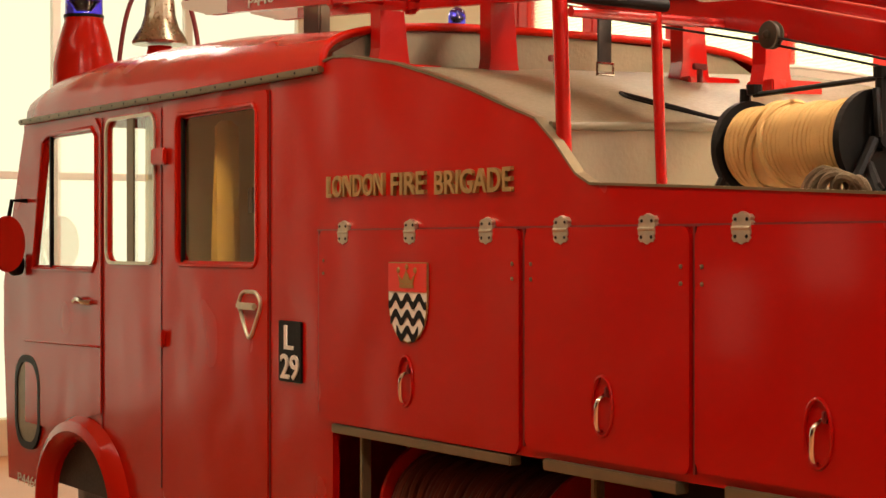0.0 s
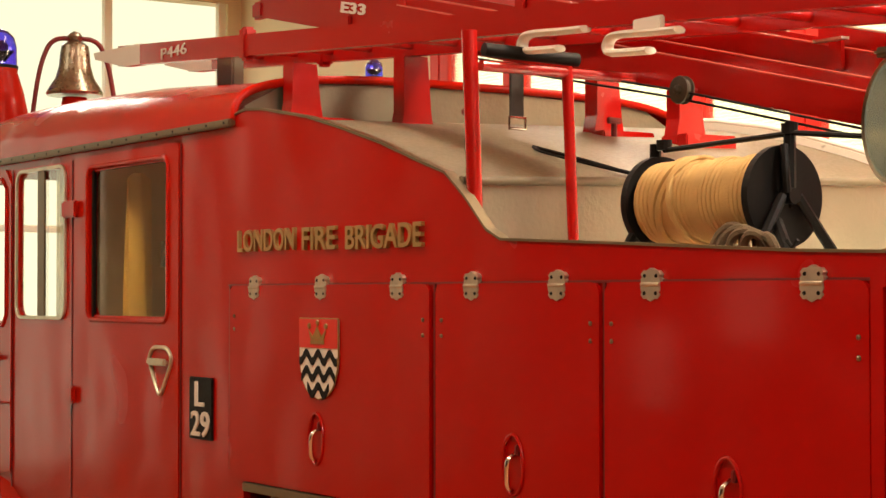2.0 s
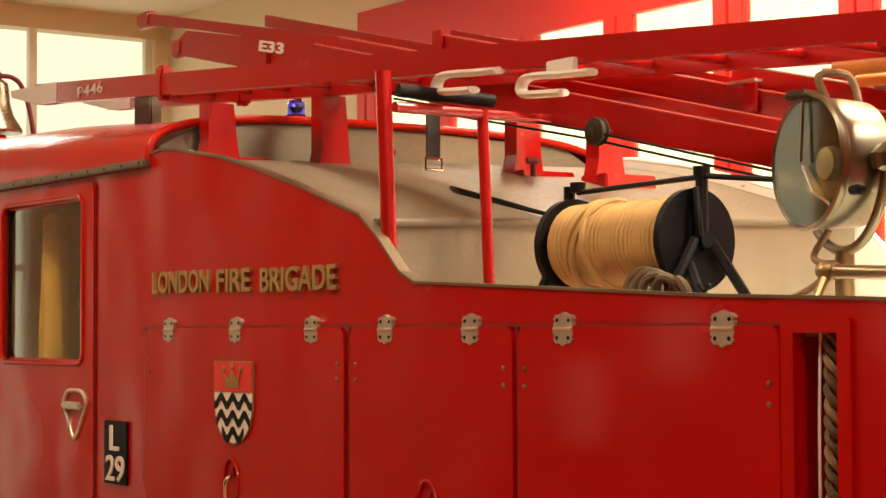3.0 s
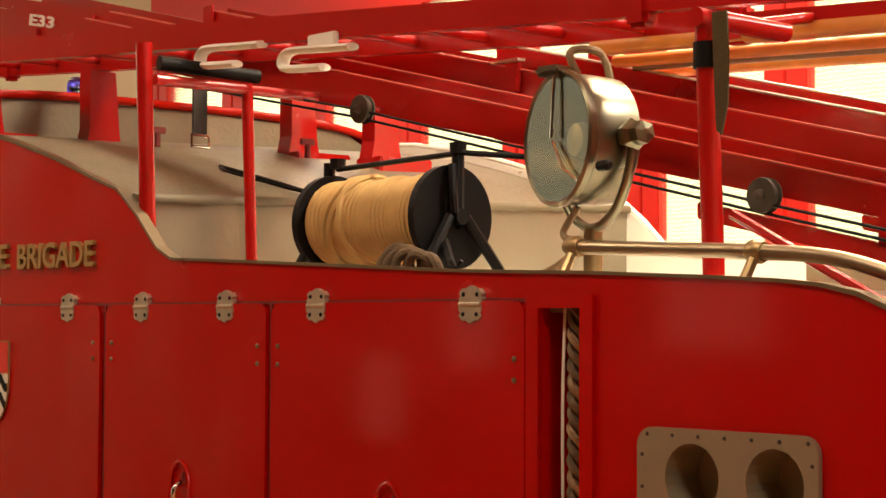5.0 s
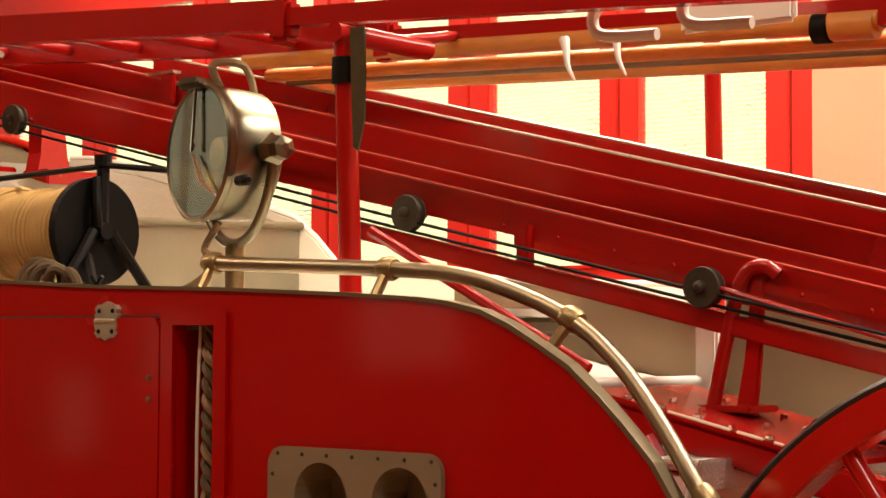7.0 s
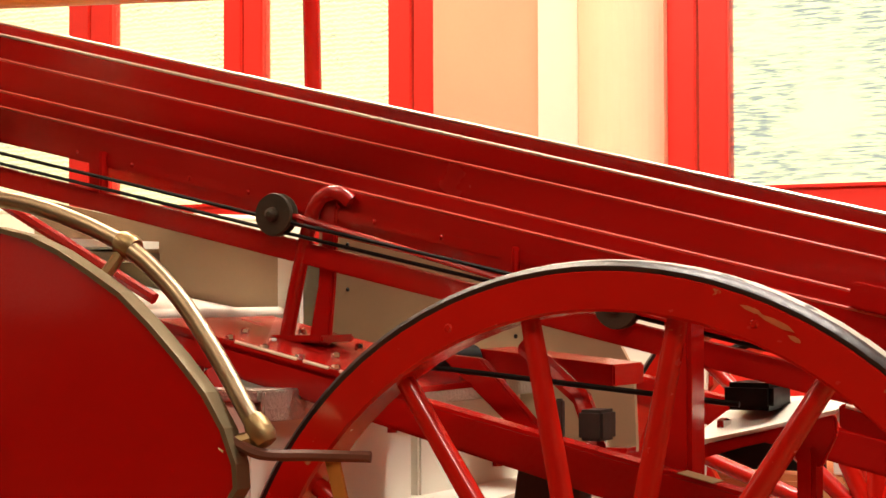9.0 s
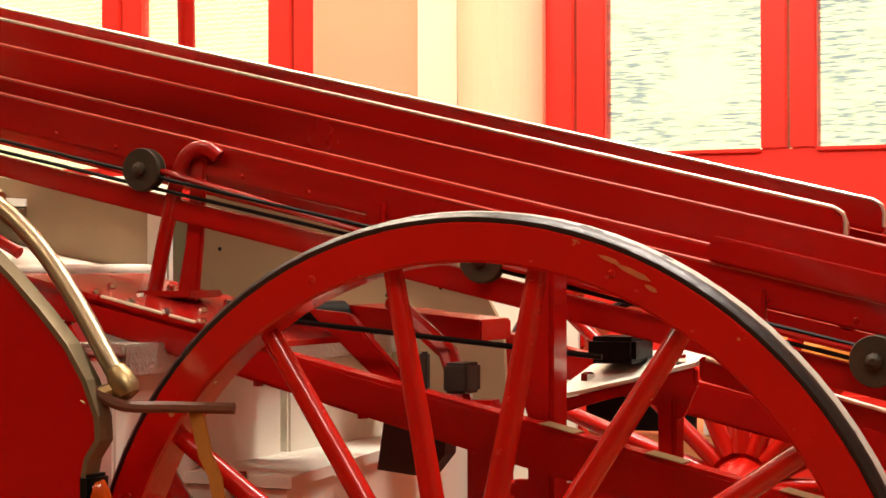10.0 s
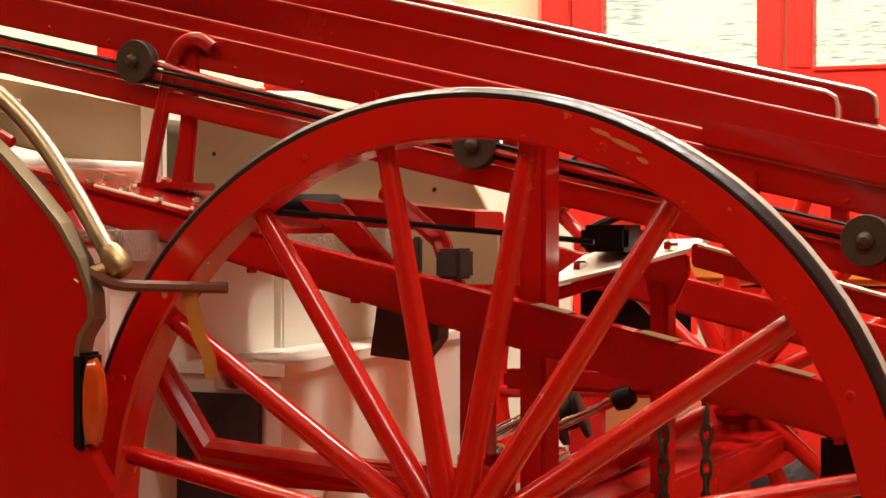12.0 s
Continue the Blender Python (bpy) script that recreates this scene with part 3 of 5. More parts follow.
def frame_line(pts, r, y, name, material, parent):
    return part(name, tube([(x, y, z) for x, z in pts], r, 8, True), material, parent, smooth=True)


doorR = part("cab_door", panel(rrect(-5.30, 0.56, -4.185, 2.405, 0.03, 3), [rrect(-5.14, 1.66, -4.285, 2.355, 0.05)], -0.010, 0.0), CABRED, engine, "closed red rear cab door")
frame_line(rrect(-5.14, 1.66, -4.285, 2.355, 0.05), 0.012, -0.008, "window_frame", CABRED, doorR)
part("glass", boxm((-5.14, 0.012, 1.66), (-4.285, 0.016, 2.355), 0), GLASS, doorR).visible_shadow = False
part("glass_channel", boxm((-5.11, -0.004, 1.67), (-5.085, 0.012, 2.34), 0.003), BLACK, doorR)
part("door_hinge", boxm((-5.40, -0.035, 2.13), (-5.24, -0.010, 2.21), 0.008), CABRED, doorR)
part("door_hinge", boxm((-5.36, -0.035, 1.27), (-5.26, -0.010, 1.35), 0.008), CABRED, doorR)
hp = smooth_line([(-4.46, -0.014, 1.50), (-4.42, -0.014, 1.545), (-4.35, -0.014, 1.552), (-4.28, -0.014, 1.545), (-4.24, -0.014, 1.50), (-4.29, -0.014, 1.42), (-4.35, -0.014, 1.355), (-4.41, -0.014, 1.42)])
dh = part("door_handle", tube(hp[:-1], 0.009, 8, True), NICKEL, doorR, "worn shield-shaped handle surround", True)
part("handle_bar", boxm((-4.45, -0.035, 1.475), (-4.27, -0.012, 1.505), 0.008), NICKEL, dh)
doorF = part("cab_door", panel([(-7.30, 1.48), (-7.24, 2.30), (-7.14, 2.40), (-6.20, 2.405), (-6.12, 2.33), (-6.12, 0.89), (-6.9, 0.75), (-7.30, 0.75)], [[(-7.16, 1.62), (-6.23, 1.62), (-6.18, 1.67), (-6.18, 2.31), (-6.24, 2.355), (-6.90, 2.355), (-7.0, 2.32)]], -0.010, 0.0), CABRED, engine, "closed red front cab door")
frame_line([(-7.16, 1.62), (-6.23, 1.62), (-6.18, 1.67), (-6.18, 2.31), (-6.24, 2.355), (-6.90, 2.355), (-7.0, 2.32)], 0.014, -0.008, "window_frame", CABRED, doorF)
part("glass", boxm((-7.18, 0.012, 1.62), (-6.18, 0.016, 2.355), 0), GLASS, doorF).visible_shadow = False
part("quarter_light_bar", boxm((-6.90, -0.008, 1.63), (-6.875, 0.012, 2.345), 0.003), BLACK, doorF)
part("door_handle", tube(smooth_line([(-6.48, -0.02, 1.455), (-6.38, -0.035, 1.47), (-6.30, -0.035, 1.455), (-6.22, -0.02, 1.455)]), 0.014, 8), CHROME, doorF, "small chrome lever handle", True)
part("body_crease", tube([(-7.30, -0.012, 1.21), (-6.13, -0.012, 1.23)], 0.007, 6), CABRED, doorF)
mid = part("side_window", panel(rrect(-6.065, 1.655, -5.415, 2.39, 0.07), [winM], -0.010, 0.001), NICKEL, engine, "bright metal window surround")
part("glass", boxm((-6.05, 0.012, 1.67), (-5.43, 0.016, 2.375), 0), GLASS, mid).visible_shadow = False
part("glass_bar", boxm((-5.79, 0.0, 1.67), (-5.70, 0.011, 2.375), 0.003), STRIP, mid)
for x in (-5.34, -4.176, -6.115):
    part("panel_seam", boxm((x - 0.004, -0.0045, 0.6), (x + 0.004, 0.0, 2.4), 0), DKRED, engine)

# gutter with rivets
part("gutter", boxm((-7.36, -0.030, 2.432), (-3.69, 0.0, 2.462), 0.006), STRIP, engine, "riveted metal rain gutter")
for x in np.arange(-7.3, -3.7, 0.155):
    part("rivet", lathe([(0, 0.006), (0.004, 0.003)], (x, -0.030, 2.447), (0, -1, 0), 8), BLACK, engine)

# curved cab roof
bm = bmesh.new()
rows = []
def nose(x):
    return 1.0 if x > -7.3 else 1.0 - 0.42 * ((-7.3 - x) / 0.32) ** 2
stations = [(-7.62, 0.02), (-7.58, 0.09), (-7.52, 0.15), (-7.44, 0.21), (-7.36, 0.26), (-7.1, 0.33), (-6.6, 0.36), (-6.0, 0.36), (-5.2, 0.33), (-4.6, 0.285), (-4.2, 0.25), (-3.72, 0.207)]
for x, h in stations:
    row = []
    for k in range(25):
        a = math.pi * k / 24
        y = W / 2 - nose(x) * W / 2 * math.copysign(abs(math.cos(a)) ** 0.62, math.cos(a))
        z = 2.455 + h * math.sin(a) ** 0.75
        row.append(bm.verts.new((x, y, z)))
    rows.append(row)
for a, b in zip(rows, rows[1:]):
    for k in range(24):
        bm.faces.new((a[k], a[k + 1], b[k + 1], b[k]))
bm.faces.new(rows[0])
part("cab_roof", bm, CABRED, engine, "domed red cab roof", True)
edge = [(-3.71, W / 2 - W / 2 * math.copysign(abs(math.cos(a)) ** 0.62, math.cos(a)), 2.455 + 0.205 * math.sin(a) ** 0.6) for a in np.linspace(0.0, math.pi, 40)]
part("roof_rear_edge", tube(edge, 0.018, 10), CABRED, engine, smooth=True)
bm = boxm((-7.45, 0.035, 0.4), (-7.40, W - 0.035, 1.6), 0)
part("cab_front", bm, CABRED, engine)
for ya, yb in ((0.035, 0.11), (W - 0.11, W - 0.035), (1.06, 1.12)):
    part("windscreen_pillar", boxm((-7.46, ya, 1.6), (-7.40, yb, 2.45), 0.01), CABRED, engine)
part("cab_floor", boxm((-7.4, 0.035, 0.45), (-4.2, W - 0.035, 0.8), 0), DARKBROWN, engine)
part("oval_vent", panel(rrect(-7.48, 0.60, -7.05, 1.13, 0.17), [rrect(-7.44, 0.64, -7.09, 1.09, 0.14)], -0.012, 0.001), BLACK, engine)
part("oval_vent_face", panel(rrect(-7.44, 0.64, -7.09, 1.09, 0.14), (), -0.006, 0.001), STRIP, engine)

# front wheel arch and tyre
bm = bmesh.new()
pr = [(0.0, 0.50, 0.36), (-0.05, 0.52, 0.38), (-0.075, 0.56, 0.42), (-0.06, 0.61, 0.47), (0.0, 0.66, 0.50)]
rows = []
for y, rx, rz in pr:
    rows.append([bm.verts.new((-6.38 + rx * math.cos(a), y, 0.36 + rz * math.sin(a))) for a in np.linspace(-0.35, math.pi + 0.35, 31)])
for a, b in zip(rows, rows[1:]):
    for k in range(30):
        bm.faces.new((a[k], a[k + 1], b[k + 1], b[k]))
part("wheel_arch", bm, CABRED, engine, smooth=True)
wheelp = part("front_wheel", lathe([(0, 0.26), (0.01, 0.40), (0.05, 0.47), (0.12, 0.48), (0.19, 0.47), (0.24, 0.40), (0.25, 0.26)], (-6.38, 0.10, 0.47), (0, 1, 0), 40), RUBBER, engine, "black tyre", True)
part("rim", lathe([(0.0, 0.26), (0.03, 0.24), (0.06, 0.12), (0.02, 0.10), (0.02, 0.01)], (-6.38, 0.11, 0.47), (0, 1, 0), 30), CABRED, wheelp, smooth=True)
rear = part("rear_wheel", lathe([(0, 0.26), (0.01, 0.40), (0.05, 0.47), (0.24, 0.47), (0.25, 0.26)], (-0.2, 0.10, 0.47), (0, 1, 0), 40), RUBBER, engine, "black tyre", True)
wf = copy_thing(wheelp, Matrix())
wf.matrix_basis = Matrix.Translation((0, W - 0.45, 0))
wr = copy_thing(rear, Matrix())
wr.matrix_basis = Matrix.Translation((0, W - 0.45, 0))

# inside the cab: seats, a hanging coat, bulkhead shelf
part("seat", boxm((-5.6, 0.25, 0.8), (-4.4, W - 0.25, 1.25), 0.05), SEAT, engine)
part("seat_back", boxm((-4.55, 0.25, 1.25), (-4.38, W - 0.25, 1.75), 0.05), SEAT, engine)
part("cab_lining", boxm((-4.30, 0.06, 1.2), (-4.20, W - 0.06, 2.40), 0.0), mat("cab_lining_green", (0.30, 0.26, 0.12), 0.6, var=0.2, scale=6), engine)
bm = bmesh.new()
rows = []
for k, (z, w, d) in enumerate(((2.33, 0.05, 0.02), (2.30, 0.13, 0.03), (2.12, 0.14, 0.04), (1.95, 0.14, 0.05), (1.8, 0.15, 0.05), (1.66, 0.15, 0.05))):
    rows.append([bm.verts.new((-5.05 + d * math.sin(a), 0.20 + 0.42 * w * math.cos(a) + 0.010 * math.sin(4 * a + 0.4 * k), z)) for a in np.linspace(0, 2 * math.pi, 21)[:-1]])
for a, b in zip(rows, rows[1:]):
    for k in range(20):
        bm.faces.new((a[k], a[(k + 1) % 20], b[(k + 1) % 20], b[k]))
bm.faces.new(rows[0])
bm.faces.new(rows[-1])
part("cab_partition", boxm((-5.66, 0.05, 0.82), (-5.62, W - 0.06, 2.43), 0), mat("cab_partition_olive", (0.58, 0.50, 0.24), 0.5, var=0.3, scale=5), engine)
part("cab_lining_side", boxm((-5.35, W - 0.10, 1.3), (-4.22, W - 0.08, 2.42), 0), mat("cab_lining_olive", (0.36, 0.31, 0.15), 0.6, var=0.2, scale=6), engine)
coat = part("hanging_coat", bm, COATY, None, "", True)
tagged(coat, "yellow rubber coat hanging in the cab", "coat")
bag = part("kit_bag", boxm((-5.06, 0.30, 1.86), (-4.94, 0.52, 2.06), 0.04), SEAT, None)
tagged(bag, "dark kit bag hanging beside the coat", "bag")

# wing mirror and lamp on the front pillar
def mirror_head(prof):
    bm = lathe(prof, (0, 0, 0), (1, 0, 0), 28)
    for v in bm.verts:
        v.co = (-7.20 + v.co.x, -0.145 + v.co.y, 1.757 + v.co.z * 1.55)
    return bm
mirror = part("wing_mirror", mirror_head([(-0.07, 0.01), (-0.06, 0.05), (-0.03, 0.09), (0.0, 0.102), (0.01, 0.10), (0.008, 0.092)]), CABRED, engine, "red-backed wing mirror", True)
part("mirror_arm", tube([(-7.27, -0.01, 2.0), (-7.26, -0.10, 2.0), (-7.25, -0.14, 1.80)], 0.012, 8), BLACK, mirror)
part("mirror_glass", mirror_head([(0.005, 0.093), (0.006, 0.01)]), CHROME, mirror)
part("side_lamp", lathe([(0, 0.02), (0.02, 0.06), (0.06, 0.065), (0.09, 0.04), (0.1, 0.01)], (-7.36, -0.005, 1.64), (0.2, -1, 0), 20), BLACK, engine, smooth=True)

# ---------------------------------------------------------------- housing behind the cab
part("rear_bulkhead_panel", panel([(0.05, 2.41), (W - 0.05, 2.41), (W - 0.06, 2.52), (W - 0.25, 2.62), (1.1, 2.65), (0.25, 2.62), (0.06, 2.52)], (), -3.735, -3.725, "yz"), ALU, engine)
# deck that follows the body profile, dropping to a well
deck_line = [(-3.72, 2.43)] + [(x, z - 0.03) for x, z in PROFILE[3:9]] + [(-2.18, 2.135)]
bm = bmesh.new()
rows = [[bm.verts.new((x, y, z + (0.07 if y > 1 else 0))) for y in (0.031, W - 0.05)] for x, z in deck_line]
for r0, r1 in zip(rows, rows[1:]):
    bm.faces.new((r0[0], r0[1], r1[1], r1[0]))
part("deck_slope", bm, CREAM, engine, "sloping cream deck behind the cab", True)
part("deck_lip", tube([(-2.175, 0.032, 2.140), (-2.175, W - 0.05, 2.210)], 0.016, 10), CREAM, engine, "rolled deck edge", True)
part("well_front", panel([(0.031, 1.83), (W - 0.05, 1.83), (W - 0.05, 2.195), (0.031, 2.125)], (), -2.20, -2.185, "yz"), ALU, engine, "dimpled aluminium panel below the deck")
part("well_floor", boxm((-2.18, 0.031, 1.82), (0.10, W - 0.05, 1.838), 0), WHITE, engine)
inner = [(x, z + 0.07) for x, z in PROFILE[2:28]] + [(0.98, 0.6), (-3.6, 0.6)]
part("inner_side", panel(inner, (), W - 0.048, W - 0.033), WHITE, engine, "plain white inner face of the far side")
part("rear_inner_side", panel([(0.21, 1.93), (0.68, 1.83), (1.04, 1.66), (1.12, 1.52), (1.13, 1.27), (0.21, 1.27)], (), 1.50, 1.515), TANPANEL, engine, "plain tan rear partition")
for px, pz in ((0.30, 1.84), (0.30, 1.72), (0.95, 1.62), (0.80, 1.60)):
    part("rivet", lathe([(0, 0.006), (0.004, 0.003)], (px, 1.499, pz), (0, -1, 0), 8), BLACK, engine)
part("inner_edge", tube([(x, W - 0.035, z + 0.08) for x, z in PROFILE[2:28]], 0.012, 8), WHITE, engine)
# steps down to the rear
part("rear_ramp", panel([(-0.45, 1.838), (0.20, 1.70), (0.46, 1.655), (0.46, 0.55), (-0.45, 0.55)], (), 0.26, 0.948), WHITE, engine, "white painted rear ramp")
part("step_nosing", tube([(0.46, 0.26, 1.665), (0.46, 0.95, 1.665)], 0.014, 10), WHITE, engine, "rolled white step edge", True)
part("divider", panel([(-0.30, 1.955), (0.45, 1.81), (0.45, 0.6), (-0.30, 0.6)], (), 0.95, 0.965), TANPANEL, engine, "tan divider beside the rear step")
part("divider_edge", boxm((0.451, 0.944, 0.6), (0.512, 0.972, 1.81), 0.006), WHITE, engine)
part("rear_step", boxm((0.466, 0.31, 0.55), (0.82, 0.942, 1.495), 0.006), WHITE, engine, "white painted rear step")
part("rear_step", boxm((0.556, 0.976, 0.55), (0.82, 1.49, 1.495), 0.006), WHITE, engine, "white painted rear step")
part("tread", boxm((0.466, 0.30, 1.498), (0.85, 0.943, 1.522), 0.004), TREAD, engine, "chequered tread plate")
part("tread", boxm((0.556, 0.975, 1.498), (0.85, 1.49, 1.522), 0.004), TREAD, engine, "chequered tread plate")
part("tread_lip", boxm((0.852, 0.30, 1.46), (0.862, 1.49, 1.522), 0.003), TREAD, engine)
foot = [(0.30, 0.56), (1.06, 0.56), (0.84, 1.95), (0.30, 1.95)]
part("rear_locker", panel(foot, (), 0.55, 1.225, "xy"), WHITE, engine, "white painted rear locker")
part("rear_locker_lid", panel([(0.30, 0.55), (1.075, 0.55), (0.85, 1.96), (0.30, 1.96)], (), 1.228, 1.252, "xy"), WHITE, engine, "overhanging white locker lid")
part("rear_locker_face", boxm((0.31, 0.545, 0.58), (1.02, 0.556, 1.19), 0.003), DARKBROWN, engine)
part("lid_catch", boxm((0.92, 0.535, 1.20), (0.98, 0.549, 1.26), 0.004), CHROME, engine)

# brass hand rail along the rear quarter
railpts = smooth_line([(-0.36, 0.10, 1.937), (-0.04, 0.10, 1.922), (0.21, 0.10, 1.910), (0.39, 0.10, 1.895), (0.53, 0.10, 1.862), (0.69, 0.095, 1.80), (0.81, 0.085, 1.715), (0.91, 0.07, 1.61), (0.99, 0.05, 1.515), (1.02, 0.045, 1.475)], 6)
rail = part("hand_rail", tube(railpts, 0.017, 14), RAIL, engine, "polished curved hand rail", True)
for x, z, bz in ((0.21, 1.91, 1.845), (0.69, 1.80, 1.725), (-0.33, 1.936, 1.865)):
    part("rail_clamp", lathe([(-0.02, 0.022), (-0.012, 0.026), (0.012, 0.026), (0.02, 0.022)], (x, 0.10, z), (1, 0, -0.5 if x > 0.5 else -0.05), 16), BRASS, rail, smooth=True)
    part("rail_post", tube([(x, 0.098, z), (x - (0.035 if x > 0.5 else 0.0), 0.055, bz)], 0.012, 8), BRASS, rail)
part("rail_end", lathe([(-0.03, 0.018), (-0.015, 0.023), (0.01, 0.026), (0.025, 0.02), (0.03, 0.008)], (1.03, 0.045, 1.468), (0.5, 0, -0.8), 18), BRASS, rail, "tarnished brass rail end", True)
part("rail_bracket", tube([(1.03, 0.04, 1.46), (0.985, 0.02, 1.445), (0.975, 0.01, 1.43)], 0.014, 8), BRASS, rail)

# ladder gantries on the body
for x, y, r, top, name in ((-2.125, 0.06, 0.026, 2.62, "gantry_post"), (-2.06, 0.405, 0.019, 2.52, "gantry_post"), (-0.02, 0.235, 0.026, 2.47, "gantry_post"), (-0.02, 1.84, 0.026, 2.68, "gantry_post")):
    part(name, tube([(x, y, 1.84), (x, y - 0.03, top)], r, 14), LADRED, engine, smooth=True)
part("gantry_roller", tube([(-2.10, 0.07, 2.56), (-2.06, 0.42, 2.545)], 0.022, 12), BLACK, engine, smooth=True)
part("gantry_bar", tube([(-2.06, 0.03, 2.50), (-2.06, 1.6, 2.50)], 0.018, 10), LADRED, engine, smooth=True)
part("gantry_roller", tube([(-0.02, 0.17, 2.455), (-0.02, 0.50, 2.455)], 0.024, 12), LADRED, engine, smooth=True)
part("gantry_bar", tube([(-0.02, 0.3, 2.445), (-0.02, 1.1, 2.60), (-0.02, 1.9, 2.68)], 0.014, 10), LADRED, engine, smooth=True)
part("gantry_collar", lathe([(-0.03, 0.032), (0.03, 0.032)], (-0.02, 0.21, 2.37), (0, 0, 1), 16), BLACK, engine, smooth=True)
part("gantry_brace", tube([(-0.02, 0.30, 2.01), (0.55, 0.36, 1.70)], 0.013, 8), LADRED, engine)

# ladder cradles on the housing
for x, y, z0, z1 in ((-3.66, 0.27, 2.44, 2.69), (-3.42, 0.64, 2.40, 2.72), (-3.14, 1.39, 2.40, 2.68), (-2.9, 1.62, 2.38, 2.60)):
    bm = panel([(y - 0.055, z1), (y + 0.055, z1), (y + 0.075, z0 + 0.08), (y + 0.09, z0), (y - 0.075, z0), (y - 0.055, z0 + 0.10)], (), x - 0.04, x + 0.04, "yz")
    add_box(bm, (x - 0.06, y - 0.07, z0 - 0.03), (x + 0.10, y + 0.20, z0 + 0.035), 0.006)
    part("ladder_cradle", bm, LADRED, engine)
for x, y, z in ((-3.15, 0.74, 2.42), (-2.95, 1.30, 2.40)):
    bm = lathe([(0, 0.012), (0.05, 0.012)], (x, y, z), (0, 0, 1), 8)
    add_box(bm, (x - 0.008, y - 0.035, z + 0.05), (x + 0.008, y + 0.035, z + 0.075), 0.004)
    part("wing_nut", bm, DKRED, engine)
strap = part("leather_strap", boxm((-2.51, 0.465, 2.395), (-2.50, 0.525, 2.575), 0.003), LEATHER, engine, "hanging black leather strap")
part("buckle", tube([(-2.50, 0.46, 2.395), (-2.50, 0.53, 2.395), (-2.50, 0.53, 2.355), (-2.50, 0.46, 2.355)], 0.006, 6, True), CHROME, strap)
part("cable", tube(smooth_line([(-2.75, 0.75, 2.32), (-2.5, 0.80, 2.255), (-2.3, 0.85, 2.20), (-2.19, 1.0, 2.175)]), 0.008, 6), BLACK, engine, smooth=True)
part("cable", tube(smooth_line([(-2.75, 0.75, 2.32), (-2.6, 0.70, 2.285), (-2.35, 0.80, 2.215), (-2.19, 0.92, 2.165)]), 0.006, 6), BLACK, engine, smooth=True)
# ---------------------------------------------------------------- roof things
bell = empty("fire_bell", (-7.3, 0.8, 2.80))
tagged(bell, "tarnished bronze fire bell in a bracket on the cab roof", "bell")
bc = (-7.28, 0.80, 2.93)
part("bell_body", lathe([(0.0, 0.160), (0.015, 0.165), (0.05, 0.145), (0.10, 0.112), (0.17, 0.092), (0.25, 0.085), (0.29, 0.078), (0.31, 0.05), (0.33, 0.02)], bc, (0, 0, 1), 40), BELLM, bell, "", True)
part("bell_knob", lathe([(0, 0.03), (0.02, 0.045), (0.04, 0.03), (0.05, 0.01)], (bc[0], bc[1], 3.255), (0, 0, 1), 16), BELLM, bell, "", True)
part("bell_bracket", tube(smooth_line([(-7.36, 0.56, 2.70), (-7.345, 0.60, 3.02), (-7.33, 0.645, 3.19), (-7.31, 0.70, 3.255), (-7.28, 0.8, 3.262), (-7.25, 0.90, 3.255), (-7.23, 0.955, 3.19), (-7.215, 1.0, 3.02), (-7.20, 1.04, 2.70)]), 0.014, 10), DKRED, bell, "dark red tubular bracket", True)
part("bell_base", lathe([(0, 0.10), (0.16, 0.07)], (-7.28, 0.8, 2.76), (0, 0, 1), 20), CABRED, bell, "", True)


def beacon(x, y, z0, s):
    b = empty("blue_beacon", (x, y, z0))
    tagged(b, "blue flashing beacon on a tapered red base", "beacon")
    part("base", lathe([(0, 0.19 * s), (0.28 * s, 0.185 * s), (0.42 * s, 0.155 * s), (0.54 * s, 0.118 * s), (0.56 * s, 0.12 * s)], (x, y, z0), (0, 0, 1), 36), CABRED, b, "", True)
    part("lamp_ring", lathe([(0, 0.122 * s), (0.02 * s, 0.122 * s)], (x, y, z0 + 0.56 * s), (0, 0, 1), 36), BLACK, b, "", True)
    part("dome", lathe([(0, 0.115 * s), (0.11 * s, 0.113 * s), (0.17 * s, 0.098 * s), (0.21 * s, 0.06 * s), (0.225 * s, 0.01 * s)], (x, y, z0 + 0.58 * s), (0, 0, 1), 36), BLUEGLASS, b, "blue glass dome", True)
    part("reflector", lathe([(0, 0.03 * s), (0.06 * s, 0.07 * s), (0.12 * s, 0.03 * s)], (x, y, z0 + 0.60 * s), (0, 0, 1), 24), CHROME, b, "", True)
    return b


beacon(-7.87, 0.55, 2.57, 1.0)
b2 = beacon(-5.5, 1.75, 2.68, 0.42)

# rope drum
reel = empty("hose_reel", (-1.2, 0.25, 1.85))
tagged(reel, "reel of tan hose between black flanges on an iron stand", "hose reel")
RY, RZ = 0.27, 2.040
def flange(x, r):
    return lathe([(-0.012, r * 0.2), (-0.012, r), (0.012, r), (0.012, r * 0.2)], (x, RY, RZ), (1, 0, 0), 40)
FL, FR = -1.475, -0.965
part("flange", flange(FL, 0.142), BLACK, reel, "black disc flange")
part("flange", flange(FR, 0.142), BLACK, reel, "black disc flange")
for k in range(5):
    a = 2 * math.pi * k / 5 + 0.3
    part("flange_rib", boxm((FR + 0.012, RY + 0.03 * math.cos(a) - 0.006, RZ + 0.03 * math.sin(a) - 0.006), (FR + 0.022, RY + 0.03 * math.cos(a) + 0.006, RZ + 0.03 * math.sin(a) + 0.006), 0.002), BLACK, reel)
bm = bmesh.new()
turns, per = 30, 24
pts = []
